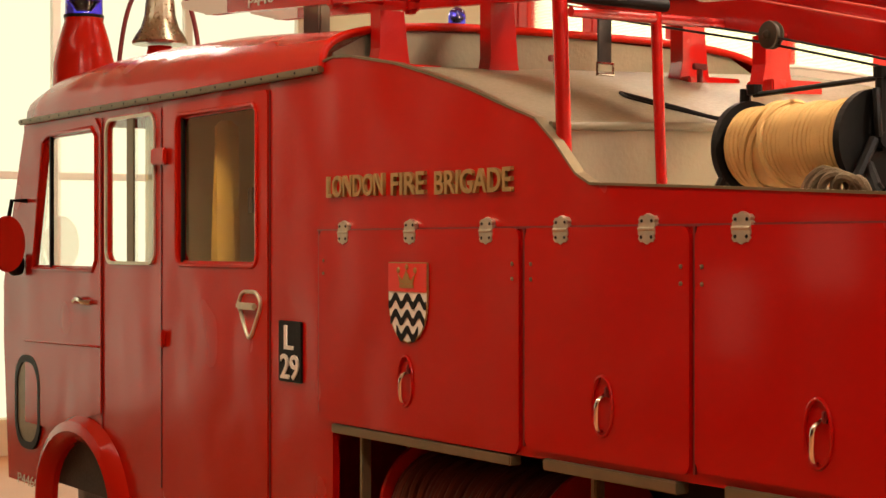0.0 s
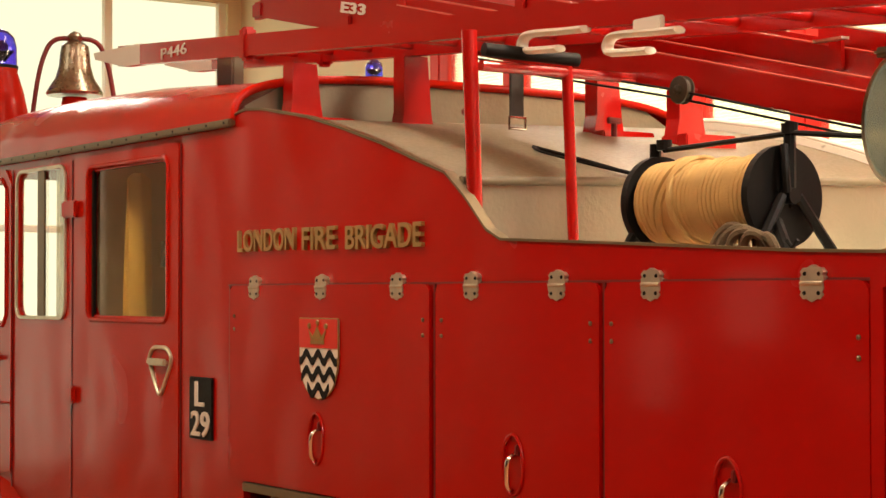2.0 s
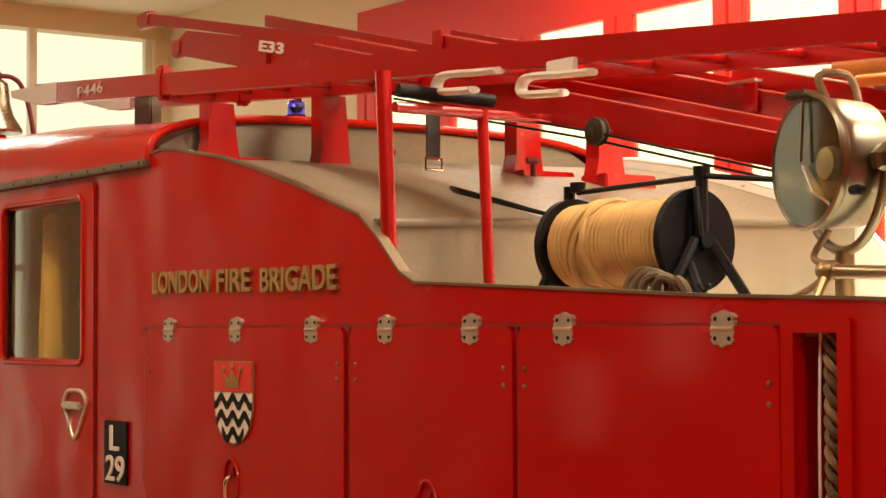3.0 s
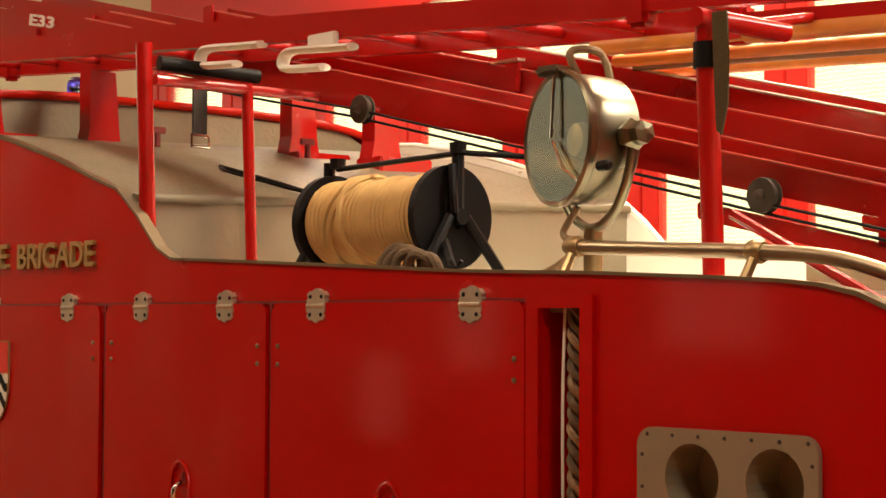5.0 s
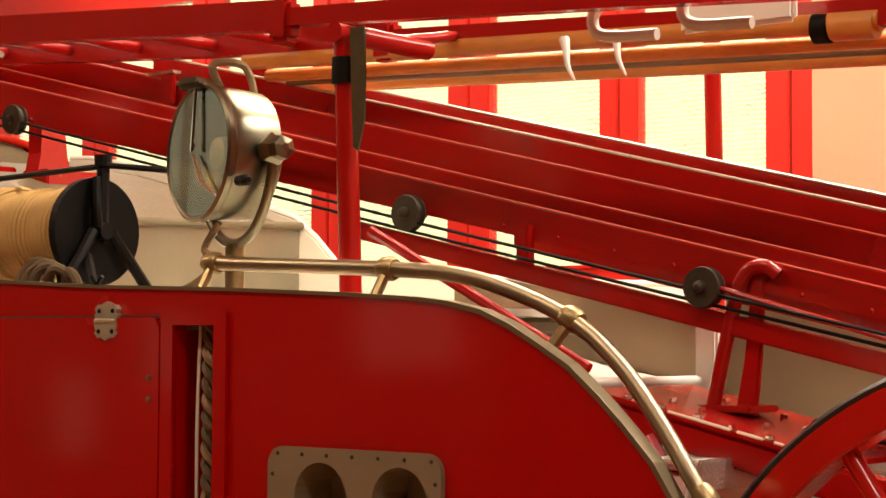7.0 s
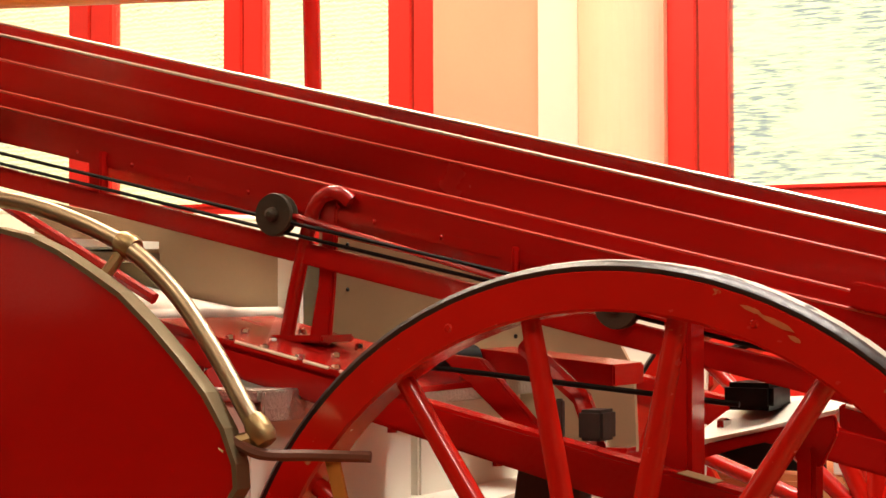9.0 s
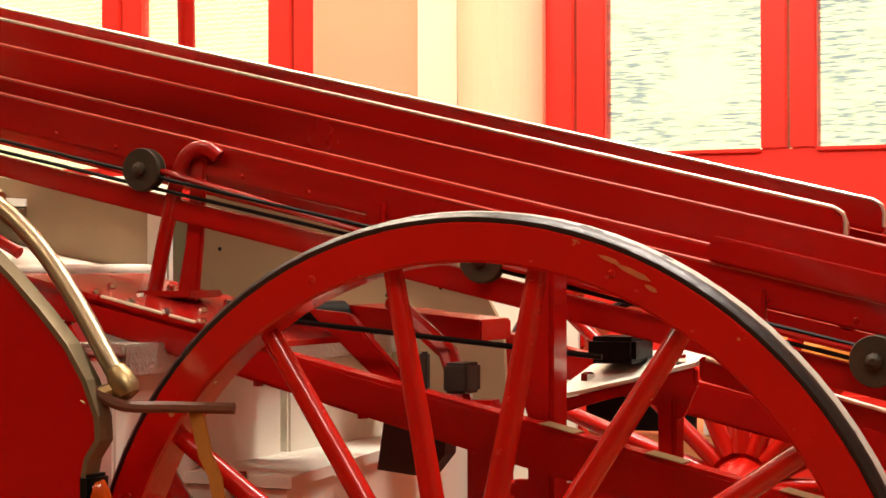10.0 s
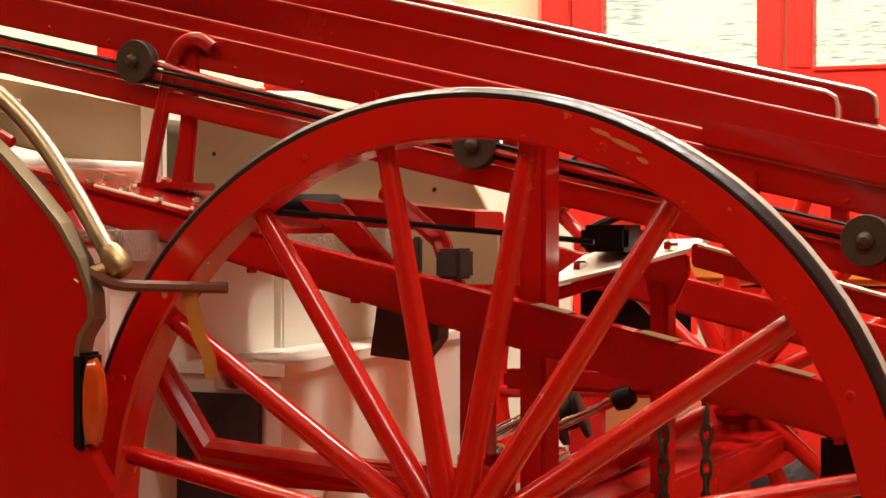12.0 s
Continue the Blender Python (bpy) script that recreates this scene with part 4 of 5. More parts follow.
for i in range(turns * per + 1):
    f = i / (turns * per)
    a = 2 * math.pi * i / per
    r = 0.112 + 0.004 * math.sin(f * 23)
    pts.append((FL + 0.02 + f * (FR - FL - 0.04), RY + r * math.cos(a), RZ + r * math.sin(a)))
add_tube(bm, pts, 0.0105, 6)
coil = part("hose_coil", bm, ROPE, reel, "tan hose wound in tight turns", True)
part("hose_core", lathe([(0, 0.109), (FR - FL - 0.03, 0.109)], (FL + 0.015, RY, RZ), (1, 0, 0), 32), ROPE, reel)
for k, (x0, sk) in enumerate(((-1.36, 0.03), (-1.29, -0.02), (-1.33, 0.05))):
    lp = [(x0 + sk * math.sin(a), RY + 0.125 * math.cos(a), RZ + 0.125 * math.sin(a)) for a in np.linspace(0, 2 * math.pi, 33)[:-1]]
    part("loose_turn", tube(lp, 0.011, 6, True), ROPE, reel, "", True)
part("axle", tube([(FL - 0.05, RY, RZ), (FR + 0.05, RY, RZ)], 0.022, 12), BLACK, reel, "", True)
for x in (FL - 0.02, FR + 0.03):
    bm = tube([(x, RY - 0.03, RZ), (x + 0.03, RY - 0.16, 1.87)], 0.015, 8)
    add_tube(bm, [(x, RY + 0.03, RZ), (x + 0.02, RY + 0.16, 1.87)], 0.015, 8)
    add_tube(bm, [(x, RY, RZ), (x, RY, 2.22)], 0.017, 8)
    part("stand", bm, BLACK, reel, "black iron stand")
part("stand_bar", tube([(FL + 0.02, RY, 2.20), (FR + 0.05, RY, 2.212), (-0.70, RY + 0.15, 2.19)], 0.008, 8), BLACK, reel)
part("stand_cap", lathe([(0, 0.022), (0.03, 0.024)], (FR + 0.03, RY, 2.21), (0, 0, 1), 12), BLACK, reel)
part("stand_cap", lathe([(0, 0.022), (0.03, 0.024)], (FL + 0.02, RY, 2.20), (0, 0, 1), 12), BLACK, reel)
for (x, y) in ((FL - 0.1, 0.12), (FR + 0.17, 0.14)):
    bm = bmesh.new()
    add_tube(bm, [(x, y, 1.86), (x, y, 1.90)], 0.008, 8)
    add_tube(bm, [(x - 0.02, y, 1.915), (x, y, 1.895), (x + 0.02, y, 1.915)], 0.006, 6)
    part("wing_nut", bm, BLACK, reel)
part("brake", tube(smooth_line([(FR + 0.03, RY - 0.02, 2.18), (FR + 0.045, RY - 0.03, 2.10), (FR + 0.04, RY - 0.02, 2.05)]), 0.012, 8), BLACK, reel, "", True)
part("stand_foot", tube([(FR + 0.03, RY - 0.05, 1.97), (FR + 0.16, RY - 0.13, 1.87)], 0.016, 8), BLACK, reel)
loop = empty("rope_bundle", (-0.95, 0.1, 1.86))
tagged(loop, "weathered rope end bundled beside the hose reel", "rope")
for k in range(5):
    c = (-1.0 + 0.04 * k, 0.10, 1.90 - 0.004 * k)
    r = 0.058 - 0.004 * k
    part("rope_loop", tube([(c[0] + r * math.cos(a), c[1] + 0.02 * math.sin(a + k), c[2] + r * math.sin(a)) for a in np.linspace(0, 2 * math.pi, 25)[:-1]], 0.013, 8, True), DARKROPE, loop, "", True)

# twisted rope in the slot
trope = empty("twisted_rope", (-0.25, 0.06, 1.1))
tagged(trope, "twisted rope hanging in the narrow body slot", "rope")
for k in range(3):
    pts = [(-0.264 + 0.016 * math.cos(a + 2.094 * k), 0.040 + 0.016 * math.sin(a + 2.094 * k), 1.80 - 0.7 * (a / 40)) for a in np.linspace(0, 40, 130)]
    part("strand", tube(pts, 0.0105, 6), (ROPE2, DARKROPE, DARKROPE)[k], trope, "", True)
part("pull_cord", tube(smooth_line([(-0.296, 0.03, 1.79), (-0.298, 0.025, 1.6), (-0.303, 0.03, 1.4), (-0.298, 0.03, 1.15)]), 0.004, 6), PAINTW, trope, "", True)

# hose in the lower locker
lh = empty("locker_hose", (-3.0, 0.3, 0.7))
tagged(lh, "coils of dark red hose on a drum in the open locker", "hose")
part("drum_flange", lathe([(0, 0.03), (0, 0.26), (0.02, 0.26), (0.02, 0.03)], (-3.36, 0.32, 0.74), (1, 0, 0), 36), LADRED, lh)
part("drum_flange", lathe([(0, 0.03), (0, 0.26), (0.02, 0.26), (0.02, 0.03)], (-2.30, 0.32, 0.74), (1, 0, 0), 36), LADRED, lh)
for i in range(24):
    x = -3.32 + 0.042 * i
    part("hose_turn", tube([(x + 0.02 * math.sin(a + i), 0.32 + 0.21 * math.cos(a), 0.74 + (0.205 + 0.008 * math.sin(i * 2.3)) * math.sin(a)) for a in np.linspace(0, 2 * math.pi, 29)[:-1]], 0.021, 8, True), REDHOSE, lh, "", True)

# searchlight
sl = empty("searchlight", (-0.42, 0.2, 1.87))
tagged(sl, "round bare metal searchlight on a curved yoke", "searchlight")
LC, LAX = Vector((-0.42, 0.23, 2.205)), Vector((-0.28, -0.96, 0.02)).normalized()
part("housing", lathe([(-0.070, 0.05), (-0.070, 0.140), (-0.060, 0.156), (-0.01, 0.160), (0.06, 0.161), (0.067, 0.168), (0.082, 0.169), (0.088, 0.162), (0.082, 0.154), (0.02, 0.153), (-0.05, 0.147), (-0.06, 0.05), (-0.070, 0.05)], LC, LAX, 48, True), LAMPMETAL, sl, "", True)
part("reflector", lathe([(0.075, 0.152), (0.03, 0.135), (-0.02, 0.105), (-0.045, 0.06), (-0.05, 0.01), (-0.058, 0.01), (-0.053, 0.065), (-0.024, 0.11), (0.026, 0.139), (0.072, 0.154), (0.075, 0.152)], LC, LAX, 40, True), mat("dull_reflector", (0.13, 0.105, 0.055), 0.30, metal=1.0, var=0.12, scale=6, bscale=4), sl, "", True)
part("lens", lathe([(0.078, 0.157), (0.084, 0.157)], LC, LAX, 40), LAMPGLASS, sl).visible_shadow = False
part("bulb_cap", lathe([(-0.05, 0.02), (0.01, 0.045), (0.03, 0.04), (0.035, 0.01)], LC, LAX, 20), NICKEL, sl, "", True)
lr = LAX.cross(Vector((0, 0, 1))).normalized()
lu = lr.cross(LAX)
part("guard_wire", tube([LC + LAX * 0.094 + lu * 0.16, LC + LAX * 0.10, LC + LAX * 0.094 + lu * 0.02], 0.004, 6), CHROME, sl)
part("guard_wire", tube([LC + LAX * 0.094 - lu * 0.01, LC + LAX * 0.098 - lu * 0.08 - lr * 0.06, LC + LAX * 0.09 - lu * 0.11 - lr * 0.115], 0.004, 6), CHROME, sl)
for s in (1, -1):
    piv = LC + lr * 0.165 * s - LAX * 0.02
    k = part("pivot_knob", lathe([(0, 0.035), (0.03, 0.04), (0.045, 0.03), (0.075, 0.028), (0.08, 0.01)], piv, lr * s, 6), LAMPMETAL, sl)
yo = [LC - LAX * 0.02 + lr * 0.185 * math.cos(a) + Vector((0, 0, 0.215 * math.sin(a))) for a in np.linspace(0, -math.pi, 25)]
part("yoke", tube(yo, 0.013, 10), LAMPMETAL, sl, "curved metal yoke", True)
part("yoke_stem", tube([yo[12], yo[12] + Vector((0, 0, -0.13))], 0.024, 12), BRASS, sl, "", True)
hd = [LC - LAX * 0.02 + lu * 0.16 + LAX * 0.05, LC + lu * 0.215 + LAX * 0.05, LC + lu * 0.225 - LAX * 0.02, LC + lu * 0.20 - LAX * 0.05, LC + lu * 0.145 - LAX * 0.068]
part("carry_handle", tube(smooth_line(hd), 0.010, 8), ROPE2, sl, "cord-wrapped carrying handle", True)
part("vent_cap", boxm((-0.50, 0.12, 2.36), (-0.42, 0.22, 2.385), 0.01), LAMPMETAL, sl)
part("latch", lathe([(0, 0.012), (0.04, 0.014), (0.05, 0.006)], LC - lr * 0.168 * -1 * -1 + LAX * 0.06 - lu * 0.08, -lr, 10), BLACK, sl)
part("flex", tube(smooth_line([LC - lu * 0.165 + LAX * 0.02, LC + Vector((-0.05, -0.03, -0.23)), LC + Vector((0.03, -0.06, -0.26)), LC + Vector((-0.02, -0.08, -0.31)), LC + Vector((-0.14, -0.07, -0.345))]), 0.009, 8), ROPE2, sl, "grey supply flex", True)

# ---------------------------------------------------------------- near ladder on the gantry
nl = empty("side_ladder", (-2.5, 0.4, 2.6))
tagged(nl, "red wooden ladder with white tips lying on the gantries", "ladder")
def zt(x):
    return 2.545 - 0.0765 * x
for y in (0.25, 0.62):
    part("string", panel([(-5.35, zt(-5.35)), (-0.24, zt(-0.24)), (-0.24, zt(-0.24) - 0.072), (-5.35, zt(-5.35) - 0.095)], (), y - 0.022, y + 0.022), LADRED, nl)
    part("string_tip", panel([(-5.64, zt(-5.6) - 0.02), (-5.10, zt(-5.10) + 0.004), (-5.10, zt(-5.10) - 0.094), (-5.30, zt(-5.30) - 0.098), (-5.62, zt(-5.6) - 0.055)], (), y - 0.024, y + 0.024), PAINTW, nl, "white painted tip")
    part("string", panel([(-0.24, zt(-0.24) - 0.02), (1.35, zt(1.35) + 0.01), (1.35, zt(1.35) - 0.05), (-0.24, zt(-0.24) - 0.062)], (), y - 0.02, y + 0.02), LADRED, nl)
    part("string_end", boxm((-0.29, y - 0.028, 2.465), (-0.22, y + 0.028, zt(-0.24) + 0.004), 0.012), LADRED, nl)
    part("clip", boxm((-4.10, y - 0.03, zt(-4.1) - 0.11), (-4.04, y + 0.03, zt(-4.1) + 0.03), 0.012), LADRED, nl)
for x in np.arange(-4.9, -0.3, 0.31):
    part("rung", tube([(x, 0.25, zt(x) - 0.045), (x, 0.62, zt(x) - 0.045)], 0.017, 10), LADRED, nl, "", True)
text("ladder_mark", "P446", 0.07, pose(-4.86, 0.224, zt(-4.8) - 0.075, 90, 0, 0), PAINTW, nl, 0.002, "white painted mark", 0.26)
part("support_leg", boxm((-4.66, 0.40, 2.66), (-4.50, 0.46, 2.84), 0.01), CREAM, nl)
# white roof hooks under the ladder
for x, z in ((-2.096, 2.592), (-1.658, 2.536)):
    pts = smooth_line([(x + 0.33, 0.22, z + 0.004), (x + 0.2, 0.22, z + 0.012), (x + 0.06, 0.22, z + 0.022), (x + 0.015, 0.22, z + 0.014), (x, 0.22, z - 0.008), (x + 0.012, 0.22, z - 0.026), (x + 0.05, 0.22, z - 0.032), (x + 0.20, 0.22, z - 0.042)])
    hk = tube(pts, 0.012, 8)
    for v in hk.verts:
        v.co.y = 0.22 + (v.co.y - 0.22) * 2.0
    hook = part("roof_hook", hk, PAINTW, nl, "white painted roof hook", True)
    if x > -2:
        part("hook_plate", boxm((x + 0.135, 0.205, z + 0.004), (x + 0.262, 0.226, z + 0.056), 0.004), PAINTW, hook)
sw = part("webbing_strap", panel([(0.024, 2.46), (0.066, 2.46), (0.070, 2.36), (0.068, 2.25), (0.050, 2.180), (0.036, 2.19), (0.030, 2.30)], (), 0.175, 0.181), WEBBING, None)
tagged(sw, "olive webbing strap hanging from the gantry roller", "strap")

# hook ladder and pike poles at the rear
pk = empty("pike_poles", (0.1, 0.8, 2.5))
tagged(pk, "bundle of varnished wooden ceiling hooks with white iron hooks", "pole")
for y, z, r, mtl in ((0.62, 2.585, 0.026, WOOD), (0.70, 2.552, 0.017, WOOD), (0.78, 2.545, 0.012, STRIP), (0.85, 2.54, 0.02, WOOD)):
    part("pole", tube([(-0.76, y, z - 0.068), (1.10, y, z - 0.160)], r, 12), mtl, pk, "", True)
part("blade", boxm((0.67, 0.525, 2.425), (0.95, 0.55, 2.492), 0.01), WHITE, pk, "cream painted flat blade")
for x in (0.345, 0.485):
    part("spike", tube(smooth_line([(x - 0.012, 0.57, 2.455), (x, 0.56, 2.43), (x + 0.012, 0.55, 2.39), (x + 0.032, 0.55, 2.352)]), 0.013, 8, False, 0.003), PAINTW, pk, "white iron spike", True)
for x in (0.60, 0.82):
    part("hook", tube(smooth_line([(x + 0.12, 0.3, 2.47), (x + 0.03, 0.3, 2.465), (x, 0.3, 2.43), (x + 0.03, 0.3, 2.395), (x + 0.16, 0.3, 2.385)]), 0.013, 8), PAINTW, pk, "white painted hook", True)
part("pole_grip", tube([(0.95, 0.62, 2.421), (0.985, 0.62, 2.419)], 0.034, 14), BLACK, pk, "", True)
part("pole_end", tube([(0.99, 0.62, 2.420), (1.09, 0.62, 2.414)], 0.031, 14), WOOD, pk, "", True)

# ---------------------------------------------------------------- wheeled escape ladder
esc = empty("wheeled_escape", (1.6, 1.0, 0.6))
tagged(esc, "red wheeled escape ladder mounted on the engine with large spoked wheels", "ladder")
def l_far(x): return 2.311 - 0.2396 * x
def l_a(x): return 2.2895 - 0.2412 * x
def l_b(x): return 2.2336 - 0.2368 * x
def l_c(x): return 2.1600 - 0.2351 * x
def l_d(x): return 2.1250 - 0.2327 * x
def l_bot(x): return 2.043 - (0.222 if x > 0 else 0.213) * x


def bevelled(name, pts, y0, y1, material, parent, label="", bevel=0.004):
    """A plank seen from the side, with its long edges eased."""
    bm = bmesh.new()
    va = [bm.verts.new((x, y0, z)) for x, z in pts]
    vb = [bm.verts.new((x, y1, z)) for x, z in pts]
    n = len(pts)
    bm.faces.new(va)
    bm.faces.new(vb[::-1])
    for i in range(n):
        bm.faces.new((va[i], va[(i + 1) % n], vb[(i + 1) % n], vb[i]))
    bmesh.ops.recalc_face_normals(bm, faces=bm.faces)
    bmesh.ops.bevel(bm, geom=list(bm.edges), offset=bevel, segments=2, affect="EDGES")
    return part(name, bm, material, parent, label)


def string(f, g, x0, x1, y):
    """One ladder string from line f down to line g, its face at y."""
    pts = [(x0, f(x0)), (x1 - 0.02, f(x1 - 0.02)), (x1, f(x1) - 0.02), (x1, g(x1)), (x0, g(x0))]
    if x0 < 0:
        pts.insert(4, (0.0, g(0.0)))
    return bevelled("string", pts, y, y + 0.038, LADRED, esc)


string(l_a, lambda x: l_b(x) - 0.012, -1.33, 2.130, 0.780)
string(l_b, lambda x: l_c(x) - 0.012, -2.85, 3.45, 0.738)
bevelled("string", [(-5.196, 3.318), (-3.45, l_c(-3.45)), (3.45, l_c(3.45)), (3.45, l_d(3.45) - 0.012), (-3.55, l_d(-3.55) - 0.012), (-4.737, 3.179), (-5.196, 3.254)], 0.698, 0.736, LADRED, esc)
bevelled("string", [(-4.762, 3.117), (-4.66, 3.155), (-3.56, l_d(-3.56)), (3.45, l_d(3.45)), (3.45, l_bot(3.45)), (0, l_bot(0)), (-4.70, l_bot(-4.70)), (-4.762, 3.052)], 0.658, 0.696, LADRED, esc)
string(l_far, lambda x: l_b(x) + 0.005, -1.33, 2.117, 1.182)
string(l_b, lambda x: l_c(x) - 0.012, -3.40, 3.45, 1.224)
string(l_c, lambda x: l_d(x) - 0.012, -5.0, 3.45, 1.266)
string(l_d, l_bot, -4.7, 3.45, 1.308)
# upper-edge highlights painted in with rubbed paint, bright metal strip round the top pair
for f, y, x0, x1 in ((l_b, 0.738, -2.84, 3.44), (l_c, 0.698, -3.44, 3.44), (l_d, 0.658, -3.55, 3.44)):
    part("rubbed_edge_highlight", tube([(x0, y + 0.001, f(x0) - 0.003), (x1, y + 0.001, f(x1) - 0.003)], 0.0035, 6), EDGERED, esc, "paint rubbed pale, with the edge highlight in its colour")
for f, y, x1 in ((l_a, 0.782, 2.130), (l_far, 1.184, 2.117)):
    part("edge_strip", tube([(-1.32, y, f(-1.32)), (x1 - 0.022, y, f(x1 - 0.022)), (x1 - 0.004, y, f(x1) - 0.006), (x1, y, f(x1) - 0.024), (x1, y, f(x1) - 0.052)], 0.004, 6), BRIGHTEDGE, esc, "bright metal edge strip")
# dark-edged lower flange with its rivets, joint blocks and straps
bevelled("string_flange", [(-1.2, l_bot(-1.2) + 0.034), (3.3, l_bot(3.3) + 0.034), (3.3, l_bot(3.3) - 0.002), (0, l_bot(0) - 0.002), (-1.2, l_bot(-1.2) - 0.002)], 0.646, 0.656, LADRED, esc)
for x in np.arange(0.1, 3.2, 0.16):
    part("rivet", lathe([(0, 0.006), (0.005, 0.003)], (x, 0.646, l_bot(x) + 0.016), (0, -1, 0), 8), LADRED, esc)
for x, f, y in ((-3.56, l_d, 0.690), (-1.20, l_b, 0.732), (-2.80, l_b, 0.732)):
    part("string_strap", boxm((x - 0.03, y - 0.010, f(x) - 0.075), (x + 0.03, y + 0.002, f(x) + 0.012), 0.004), LADRED, esc)
part("strap_bolt", boxm((-1.29, 0.728, l_b(-1.26) + 0.008), (-1.18, 0.752, l_b(-1.2) + 0.022), 0.004), NICKEL, esc)
part("string_clip", boxm((-4.02, 0.640, 2.895), (-3.90, 0.657, 2.955), 0.006), LADRED, esc)
text("ladder_mark", "E33", 0.062, pose(-3.994, 0.655, 2.978, 90, 11.0, 0), PAINTW, esc, 0.002, "white painted mark", 0.205, 0.002)
part("string_shoe", boxm((-4.80, 0.650, 3.045), (-4.70, 0.700, 3.125), 0.012), LADRED, esc)
part("string_shoe", boxm((-5.23, 0.690, 3.24), (-5.10, 0.742, 3.315), 0.012), LADRED, esc)
for x in np.arange(-4.4, 3.2, 0.30):
    part("rung", tube([(x, 0.697, (l_d(x) + l_bot(x)) / 2), (x, 1.307, (l_d(x) + l_bot(x)) / 2)], 0.018, 8), LADRED, esc, "", True)
bevelled("side_plate", [(1.912, l_c(1.912) + 0.018), (2.6, l_c(2.6) + 0.018), (2.6, l_c(2.6) - 0.035), (1.906, l_c(1.906) - 0.030)], 0.642, 0.697, LADRED, esc)
# truss below the strings
def t_top(x): return 1.983 - 0.2235 * x
for y in (0.62, 1.34):
    bevelled("truss_bar", [(-0.40, t_top(-0.40)), (2.6, t_top(2.6)), (2.6, t_top(2.6) - 0.050), (-0.40, t_top(-0.40) - 0.044)], y, y + 0.04, LADRED, esc)
    for x in (0.17, 1.22, 2.0):
        part("truss_post", boxm((x - 0.018, y + 0.004, t_top(x) - 0.02), (x + 0.018, y + 0.036, l_bot(x) + 0.03), 0.004), LADRED, esc)
for dz, y in ((0.0, 0.60), (-0.025, 0.605)):
    part("steel_cable", tube([(-2.9, y, 2.655 + dz), (-1.80, y, 2.435 + dz), (-0.16, y, 2.055 + dz), (0.667, y, 1.872 + dz), (1.50, y, 1.69 + dz), (2.5, y, 1.46 + dz)], 0.0045, 6), BLACK, esc)
part("tie_rod", tube([(0.70, 0.61, 1.88), (1.25, 0.60, 1.73), (2.3, 0.60, 1.50)], 0.007, 8), LADRED, esc, "", True)
for x, z in ((-1.750, 2.428), (-0.163, 2.075), (0.687, 1.877), (1.473, 1.685), (2.225, 1.505)):
    p = part("pulley", lathe([(-0.016, 0.012), (-0.016, 0.044), (-0.010, 0.046), (-0.006, 0.038), (0.006, 0.038), (0.010, 0.046), (0.016, 0.044), (0.016, 0.012)], (x, 0.600, z), (0, 1, 0), 28), PULLEY, esc, "dull iron cable pulley", True)
    part("pulley_hub", lathe([(0, 0.016), (0.01, 0.014), (0.016, 0.006)], (x, 0.584, z), (0, -1, 0), 14), PULLEY, p)
    part("pulley_pin", tube([(x, 0.617, z), (x, 0.66, z)], 0.012, 8), LADRED, p)

# inverted U stay and its bolted foot plate
part("stay", tube(smooth_line([(0.690, 0.632, 1.612), (0.714, 0.632, 1.72), (0.750, 0.632, 1.86), (0.770, 0.632, 1.903), (0.795, 0.632, 1.920), (0.824, 0.634, 1.920), (0.848, 0.640, 1.902)], 6), 0.0165, 12), LADRED, esc, "bent red stay", True)
bevelled("stay", [(0.738, 1.60), (0.790, 1.60), (0.802, 1.72), (0.812, 1.90), (0.780, 1.90), (0.762, 1.72)], 0.640, 0.657, LADRED, esc)
part("stay_foot", boxm((0.62, 0.60, 1.606), (0.80, 0.73, 1.622), 0.004), LADRED, esc)
# carriage beams
def c_top(x): return 1.7553 - 0.2211 * x
def beam(y, d=0.030):
    return bevelled("carriage_beam", [(0.52, c_top(0.52)), (2.75, c_top(2.75)), (2.75, c_top(2.75) - 0.098), (1.6, c_top(1.6) - 0.085), (0.52, c_top(0.52) - 0.055)], y - d, y + d, LADRED, esc, "", 0.007)
beam(0.45)
beam(1.55)
bevelled("foot_plate", [(0.50, c_top(0.50) + 0.014), (1.10, c_top(1.10) + 0.014), (1.10, c_top(1.10) + 0.002), (0.50, c_top(0.50) + 0.002)], 0.415, 0.86, LADRED, esc, "", 0.002)
for x in np.arange(0.60, 1.10, 0.085):
    part("bolt", lathe([(0, 0.0095), (0.008, 0.0095), (0.010, 0.005)], (x, 0.435, c_top(x) + 0.014), (0, 0, 1), 6), CHROME, esc, "bright bolt head")
for x, y in ((0.64, 0.55), (0.72, 0.54), (0.86, 0.56), (0.90, 0.66), (0.66, 0.74), (0.80, 0.75), (0.95, 0.76)):
    part("bolt", lathe([(0, 0.0095), (0.008, 0.0095), (0.010, 0.005)], (x, y, c_top(x) + 0.014), (0, 0, 1), 6), CHROME, esc, "bright bolt head")
for x in np.arange(0.6, 2.3, 0.23):
    part("bolt", lathe([(0, 0.010), (0.012, 0.010)], (x, 0.45, c_top(x) - 0.060 - 0.018 * (x - 0.5)), (0, 0, -1), 6), LADRED, esc)
for x in (1.66, 1.86, 2.10):
    wp = boxm((0, 0.424, 0), (0.07, 0.476, 0.0015), 0)
    bmesh.ops.transform(wp, matrix=pose(x, 0, c_top(x) + 0.0005, 0, 12.47, 0), verts=wp.verts)
    part("worn_patch", wp, BRASS, esc, "paint worn to bare metal")
part("cross_beam", boxm((1.50, 0.30, 0.93), (1.76, 1.95, 1.02), 0.01), LADRED, esc)
